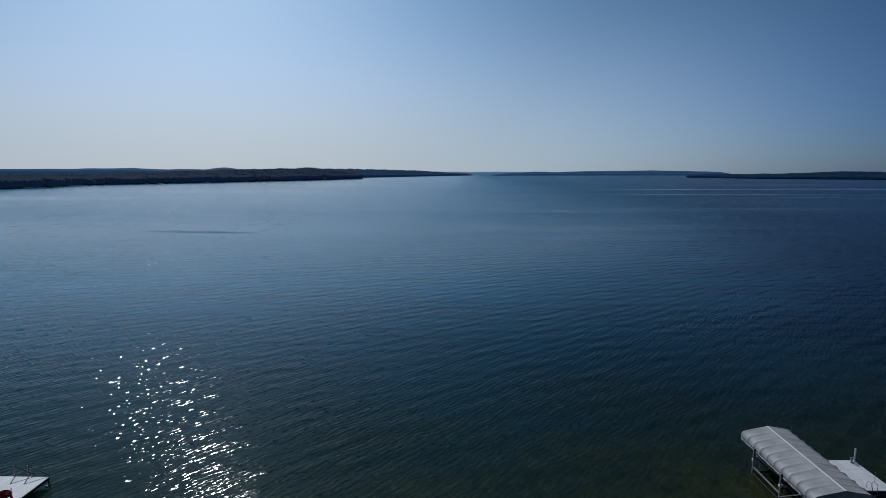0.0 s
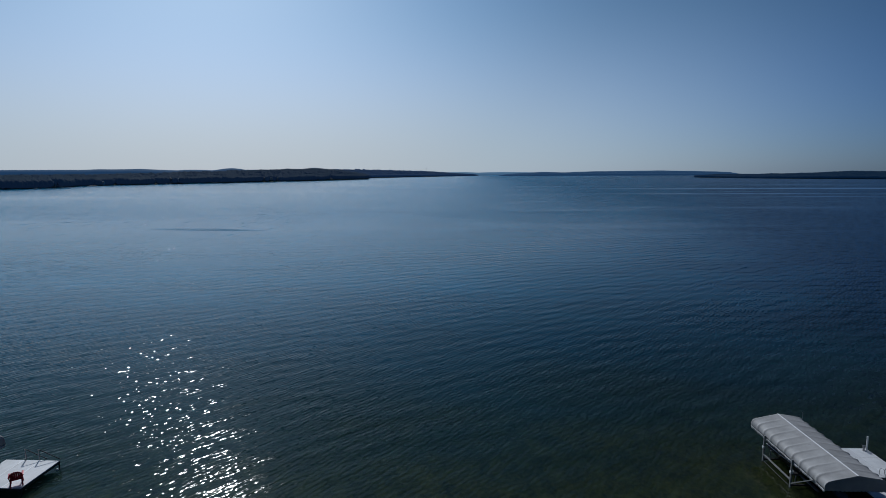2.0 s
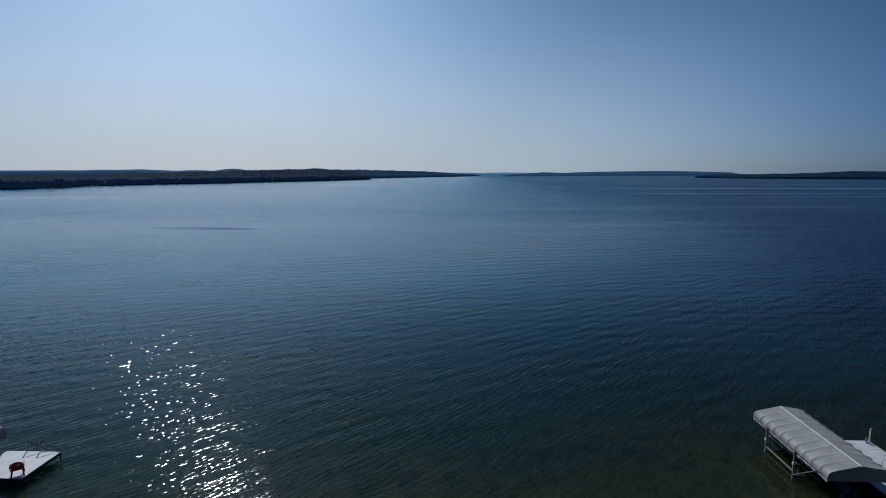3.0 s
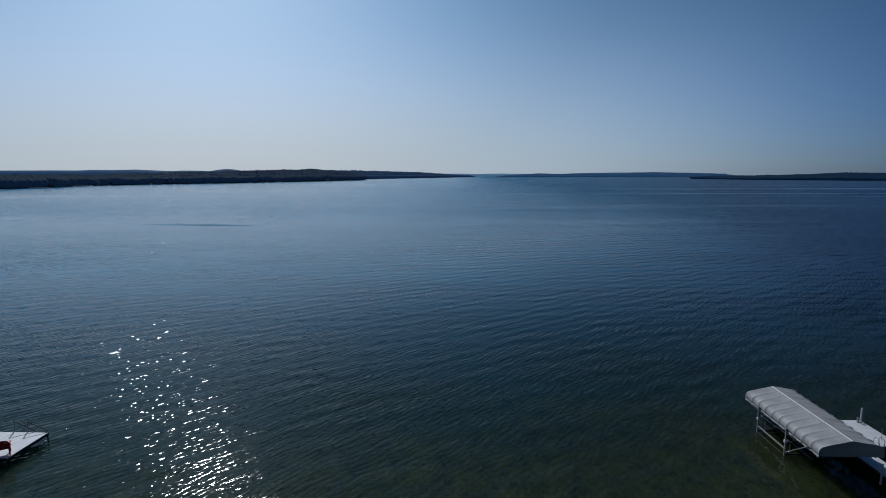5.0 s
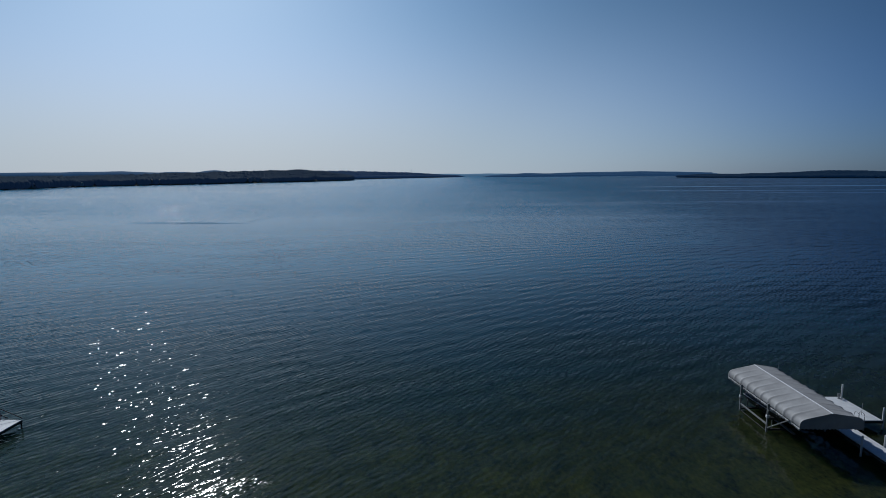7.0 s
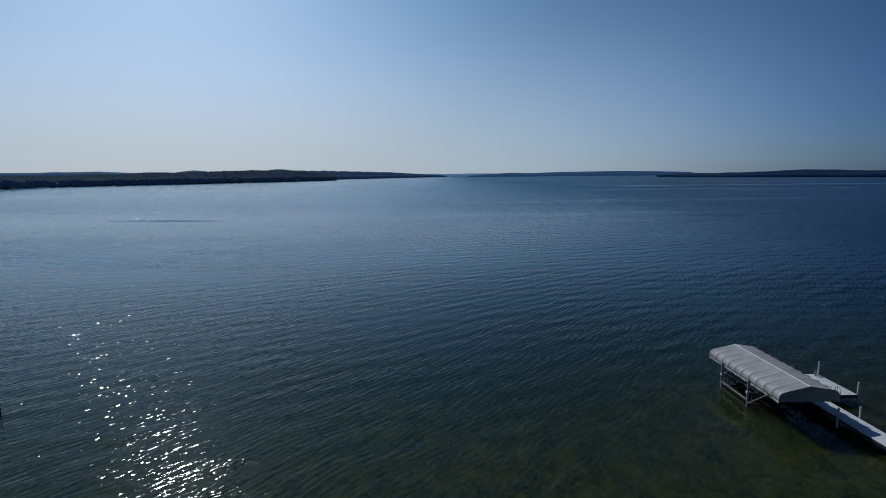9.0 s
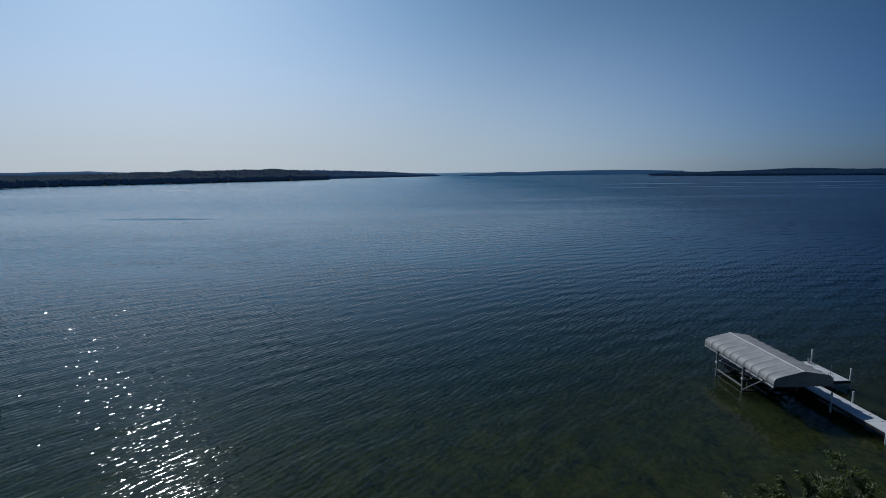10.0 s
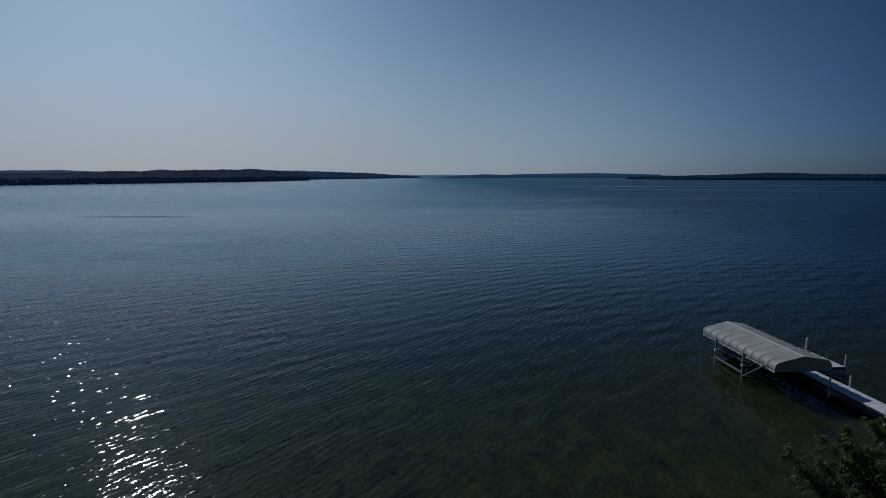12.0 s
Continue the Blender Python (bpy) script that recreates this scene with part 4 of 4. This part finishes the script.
for x, y, r in ((26.75, 26.85, 0.10), (26.85, 26.5, 0.12), (26.62, 26.2, 0.07), (26.8, 25.6, 0.13), (26.95, 25.4, 0.09), (26.55, 24.8, 0.08), (26.45, 23.2, 0.1)):
    bm = B()
    r *= 0.62
    ring = [bm.verts.new((r * (1 + 0.4 * (rng.random() - 0.5)) * math.cos(k * 0.628), 0.7 * r * (1 + 0.4 * (rng.random() - 0.5)) * math.sin(k * 0.628), 0)) for k in range(10)]
    top = bmesh.ops.extrude_face_region(bm, geom=[bm.faces.new(ring)])
    for v in [g for g in top["geom"] if isinstance(g, bmesh.types.BMVert)]:
        v.co.z += 0.003
    ob = part("damp_stain", bm, MAT_STAIN, pier)
    ob.location = (x, y, WALK_Z + 0.001)

# the neighbouring dock
LX0, LX1, LY0, LY1 = -29.76, -26.0, 28.34, 31.60
dock2 = holder("dock", (0, 0, 0), "square pale-decked swimming dock on dark legs", "dock", "docks along the shore")
deck_panels(dock2, LX0, LX1, LY0, LY1, 3, 1)
for k in (1, 2):
    x = LX0 + (LX1 - LX0) * k / 3
    part("deck_joint", box(B(), (x - 0.05, LY0 + 0.01, DECK_Z - 0.004), (x + 0.05, LY1 - 0.01, DECK_Z + 0.005)), MAT_DECK_SEAM, dock2, "white joint strip")
dock_frame(dock2, LX0, LX1, LY0, LY1)
deck_panels(dock2, LX0 + 0.1, LX0 + 1.3, 9.0, LY0 - 0.04, 1, 16, name="walkway_panel")
dock_frame(dock2, LX0 + 0.1, LX0 + 1.3, 9.0, LY0 - 0.06)
for x, y in ((LX1 - 0.02, LY1 - 0.05), (LX1 - 0.02, LY0 + 0.05), (LX0 + 0.1, LY1 - 0.05), (LX0 + 0.1, LY0 + 0.05)):
    leg = part("leg", tube(B(), [(x, y, -1.4), (x, y, DECK_Z - 0.06)], 0.04, 8), MAT_DARK_METAL, dock2)
    part("knee_brace", tube(B(), [(x, y, 0.28), (x - 0.28 * (1 if x > -27 else -1), y, 0.62)], 0.018, 6), MAT_DARK_METAL, leg)
for y in (11.5, 15.5, 19.5, 23.5, 27.5):
    for x in (LX0 + 0.06, LX0 + 1.34):
        part("leg", tube(B(), [(x, y, -1.4), (x, y, DECK_Z - 0.06)], 0.04, 8), MAT_DARK_METAL, dock2)
# hand rails of the steps at the lake end
for x in (-28.38, -27.44):
    rail = part("handrail_post", tube(B(), [(x, LY1 + 0.05, DECK_Z - 0.2), (x, LY1 + 0.05, DECK_Z + 0.76)], 0.027, square=True), MAT_ALU, dock2)
    part("handrail", tube(B(), [(x, LY1 + 0.05, DECK_Z + 0.75), (x + 1.40, LY1 + 0.12, DECK_Z + 0.05)], 0.027, 8), MAT_DARK_METAL, rail, "dark sloping hand rail")
buoy = B()
bmesh.ops.create_uvsphere(buoy, u_segments=12, v_segments=8, radius=0.09)
tagged(part("mooring_float", buoy, MAT_BUOY, None, smooth=True), "small white float bobbing at a dock leg", "float").location = (LX1 - 0.12, LY1 - 0.16, 0.03)


def lawn_chair(at, turn):
    ch = holder("lawn_chair", at, "red moulded plastic garden chair with a slatted back, on a dock", "chair")
    ch.rotation_euler = (0, 0, turn)
    part("seat", box(B(), (-0.27, -0.26, 0.36), (0.27, 0.27, 0.40), 0.015), MAT_RED, ch)
    for x in (-0.25, 0.25):
        part("leg", tube(B(), [(x * 1.12, 0.27, 0.0), (x, 0.22, 0.37)], 0.03, square=True, taper=0.035), MAT_RED, ch)
        part("leg", tube(B(), [(x * 1.14, -0.36, 0.0), (x, -0.22, 0.37)], 0.03, square=True, taper=0.035), MAT_RED, ch)
        part("armrest", box(B(), (x * 1.22 - 0.055, -0.30, 0.60), (x * 1.22 + 0.055, 0.27, 0.635), 0.014), MAT_RED, ch)
        part("arm_support", tube(B(), [(x * 1.18, 0.22, 0.36), (x * 1.22, 0.23, 0.60)], 0.028, square=True), MAT_RED, ch)
    # moulded back: a curved shell cut by narrow upright slots above a solid foot
    for k in range(6):
        bm = B()
        rows = []
        for a in range(8):
            u = a / 7
            row = []
            for e in (-0.0435, 0.0435):
                x = -0.225 + 0.09 * k + e
                row.append(bm.verts.new((x * (1 + 0.12 * u), -0.25 - 0.16 * u + 0.9 * x * x, 0.50 + u * (0.42 - 2.3 * x * x))))
            rows.append(row)
        for p, q in zip(rows, rows[1:]):
            bm.faces.new((p[0], p[1], q[1], q[0]))
        thicken(part("back_slat", bm, MAT_RED, ch), 0.018)
    part("back_foot", box(B(), (-0.27, -0.275, 0.39), (0.27, -0.225, 0.52), 0.012), MAT_RED, ch)
    half_rim = [(0.28, -0.26, 0.40), (0.31, -0.32, 0.60), (0.29, -0.365, 0.74), (0.22, -0.40, 0.85), (0.12, -0.42, 0.92)]
    rim = [(-x, y, z) for x, y, z in half_rim] + [(0, -0.425, 0.945)] + half_rim[::-1]
    part("back_frame", tube(B(), rim, 0.026, 8), MAT_RED, ch, smooth=True)
    return ch


chair = lawn_chair((-26.60, 28.80, DECK_Z), radians(38))
chair.scale = (1.1, 1.1, 1.08)


# ---- tree on the bank ----
def bank_tree(base, joint, tips, seed):
    rg = random.Random(seed)
    tree = holder("tree", base, "broad-leaved tree with drooping green leaves on the bank", "tree")
    b0, jt = Vector(base), Vector(joint) - Vector(base)
    trunk = B()
    path = [Vector((0, 0, -0.3)), Vector((0.05, -0.05, 1.4)), jt * 0.55 + Vector((0.12, 0, 0)), jt]
    tube(trunk, path, 0.19, 10, 0.07)
    part("trunk", trunk, MAT_BARK, tree, smooth=True)
    leaf_v, leaf_f, twigs = [], [], B()

    def leaf(p, d, size):
        d = (d + Vector((rg.uniform(-.5, .5), rg.uniform(-.5, .5), rg.uniform(-1.7, -0.4)))).normalized()
        side = d.cross(Vector((rg.uniform(-1, 1), rg.uniform(-1, 1), 1.2))).normalized()
        nrm = side.cross(d).normalized()
        L, W = size, size * 0.23
        o = len(leaf_v)
        fold = nrm * W * rg.uniform(0.2, 0.6)
        leaf_v.extend([p, p + d * L * 0.38 + side * W + fold, p + d * L * 0.42, p + d * L * 0.38 - side * W + fold, p + d * L * 0.75 + side * W * 0.6 + fold * 0.6, p + d * L * 0.75 - side * W * 0.6 + fold * 0.6, p + d * L - nrm * W * 0.5])
        leaf_f.extend([(o, o + 1, o + 2), (o, o + 2, o + 3), (o + 1, o + 4, o + 6, o + 2), (o + 2, o + 6, o + 5, o + 3)])

    for tip in tips:
        t = Vector(tip) - b0
        s = rg.uniform(0.55, 1.0)
        start = jt * s
        bend = start.lerp(t, 0.5) + Vector((rg.uniform(-.2, .2), rg.uniform(-.2, .2), rg.uniform(-0.35, 0.1)))
        limb = B()
        pts = []
        for k in range(7):
            u = k / 6
            pts.append(start * (1 - u) ** 2 + bend * 2 * u * (1 - u) + t * u * u)
        tube(limb, pts, 0.035, 6, 0.006)
        part("limb", limb, MAT_BARK, tree, smooth=True)
        for k in range(20):
            u = 1 - 0.75 * (k / 20) ** 1.1
            p = start * (1 - u) ** 2 + bend * 2 * u * (1 - u) + t * u * u
            d = Vector((rg.gauss(0, 1), rg.gauss(0, 1), rg.gauss(-0.05, 0.5))).normalized()
            d = (d + (t - start).normalized() * 0.9).normalized()
            ln = rg.uniform(0.18, 0.50) * (0.55 if u > 0.93 else 1.0)
            q = p + d * ln + Vector((0, 0, -0.3 * ln * ln))
            tube(twigs, [p, p.lerp(q, 0.5) + Vector((0, 0, 0.02)), q], 0.005, 4, 0.002)
            for i in range(25):
                w = rg.uniform(0.15, 1.03)
                leaf(p.lerp(q, w) + Vector((rg.gauss(0, .03), rg.gauss(0, .03), rg.gauss(0, .03))), d, rg.uniform(0.065, 0.115))
    tagged(part("twigs", twigs, MAT_BARK, tree), kind="stuff")
    me = bpy.data.meshes.new("crown")
    me.from_pydata([tuple(v) for v in leaf_v], [], leaf_f)
    me.materials.append(MAT_LEAF)
    ob = new("crown", me)
    ob.parent = tree
    tagged(ob, "mass of small drooping leaves", kind="stuff")
    return tree


TIPS = [(7.22, 7.40, 8.42), (7.45, 7.45, 8.15), (7.68, 7.55, 7.92), (7.95, 7.30, 8.56), (8.10, 7.05, 8.80), (8.0, 6.9, 9.0), (8.12, 6.55, 9.38), (8.28, 6.40, 9.12), (8.42, 6.02, 9.66), (8.25, 7.45, 8.0), (8.38, 5.95, 9.05),
        (8.55, 6.3, 9.88), (9.2, 6.0, 9.55), (9.8, 5.8, 9.5), (9.6, 6.9, 9.0), (10.5, 6.4, 9.1), (8.6, 6.9, 9.1), (8.9, 7.2, 8.8), (8.0, 7.6, 7.55), (8.6, 7.6, 8.0), (9.2, 7.5, 8.6), (8.7, 5.5, 9.5), (8.2, 6.9, 8.35), (8.9, 6.4, 9.4), (8.6, 6.3, 8.7),
        (7.55, 7.25, 8.0), (8.3, 6.8, 8.55), (8.9, 6.2, 8.9), (8.5, 7.05, 8.25), (7.8, 7.35, 8.25)]
bank_tree((10.1, 5.6, 0.5), (9.4, 6.3, 7.1), [(x + 0.02, y, z - 0.09) for x, y, z in TIPS], 5)


# ---- houses, jetties and mast on the far shore ----
def shore_house(at, turn, size, wall, label):
    w, d, h = size
    hs = holder("house", at, label, "house", "houses on the far shore")
    hs.rotation_euler = (0, 0, turn)
    bm = B()
    box(bm, (-w / 2, -d / 2, -2.0), (w / 2, d / 2, h))
    g = [bm.verts.new((sx * w / 2, y, h)) for y in (-d / 2, d / 2) for sx in (-1, 1)]
    r = [bm.verts.new((0, y, h + w * 0.36)) for y in (-d / 2, d / 2)]
    bm.faces.new((g[0], g[1], r[0]))
    bm.faces.new((g[2], g[3], r[1]))
    part("wall", bm, wall, hs)
    for sx in (-1, 1):
        rf = B()
        q = [(sx * (w / 2 + 0.5), -d / 2 - 0.5, h - 0.3), (0, -d / 2 - 0.5, h + w * 0.36 + 0.08), (0, d / 2 + 0.5, h + w * 0.36 + 0.08), (sx * (w / 2 + 0.5), d / 2 + 0.5, h - 0.3)]
        rf.faces.new([rf.verts.new(p) for p in q])
        thicken(part("roof", rf, MAT_ROOF if wall is MAT_WALL_T else MAT_WALL_W, hs), 0.25)
    for x in (-w * 0.26, w * 0.26):
        win = part("window", box(B(), (x - 0.75, -d / 2 - 0.06, 0.9), (x + 0.75, -d / 2 + 0.05, 2.3)), MAT_GLASS, hs)
        part("window_frame", box(B(), (x - 0.9, -d / 2 - 0.04, 0.75), (x + 0.9, -d / 2 + 0.03, 0.895)), MAT_WALL_W, win)
    return hs


for x, y, z, w, white in HOUSES:
    shore_house((x, y, z - 0.8), math.atan2(-x, y) * 0.6, (w * 0.72, w * 0.8, 2.7), MAT_WALL_W if white else MAT_WALL_T, "small white-walled house among lakeside trees" if white else "tan-walled house with a grey roof among trees")


def jetty(x0, y0, x1, y1, label):
    d = Vector((x1 - x0, y1 - y0, 0))
    j = holder("jetty", (x0, y0, 0), label, "jetty", "jetties on the far shore")
    side = Vector((-d.y, d.x, 0)).normalized()
    bm = B()
    a = [side * 1.0, -side * 1.0, d - side * 1.0, d + side * 1.0]
    lo = [bm.verts.new(v + Vector((0, 0, 0.55))) for v in a]
    hi = [bm.verts.new(v + Vector((0, 0, 0.85))) for v in a]
    bm.faces.new(lo)
    bm.faces.new(hi)
    for k in range(4):
        bm.faces.new((lo[k], lo[(k + 1) % 4], hi[(k + 1) % 4], hi[k]))
    part("deck", bm, MAT_DECK, j)
    for u in (0.3, 0.6, 0.95):
        for sg in (-1, 1):
            p = d * u + side * 0.9 * sg
            part("post", tube(B(), [(p.x, p.y, -1), (p.x, p.y, 1.2)], 0.12, 6), MAT_DARK_METAL, j)
    return j


for x0, y0, x1, y1 in ((-598, 815, -566, 806), (-577, 700, -548, 700), (-580, 745, -552, 741), (-600, 840, -582, 834), (-556, 985, -540, 975), (-512, 1075, -494, 1064), (-470, 1165, -452, 1155), (-432, 1250, -414, 1238), (-352, 1475, -336, 1462)):
    jetty(x0 * 1.03, y0 * 1.03, x1 * 1.03, y1 * 1.03, "pale jetty reaching out from the far shore")

mast = holder("radio_mast", (-207, 2900, 18), "slender lattice radio mast above distant woods", "mast")
part("shaft", tube(B(), [(0, 0, 0), (0, 0, 26)], 0.9, 6, 0.5), MAT_ALU, mast)
part("antenna", tube(B(), [(0, 0, 26), (0, 0, 31)], 0.25, 6), MAT_ALU, mast)
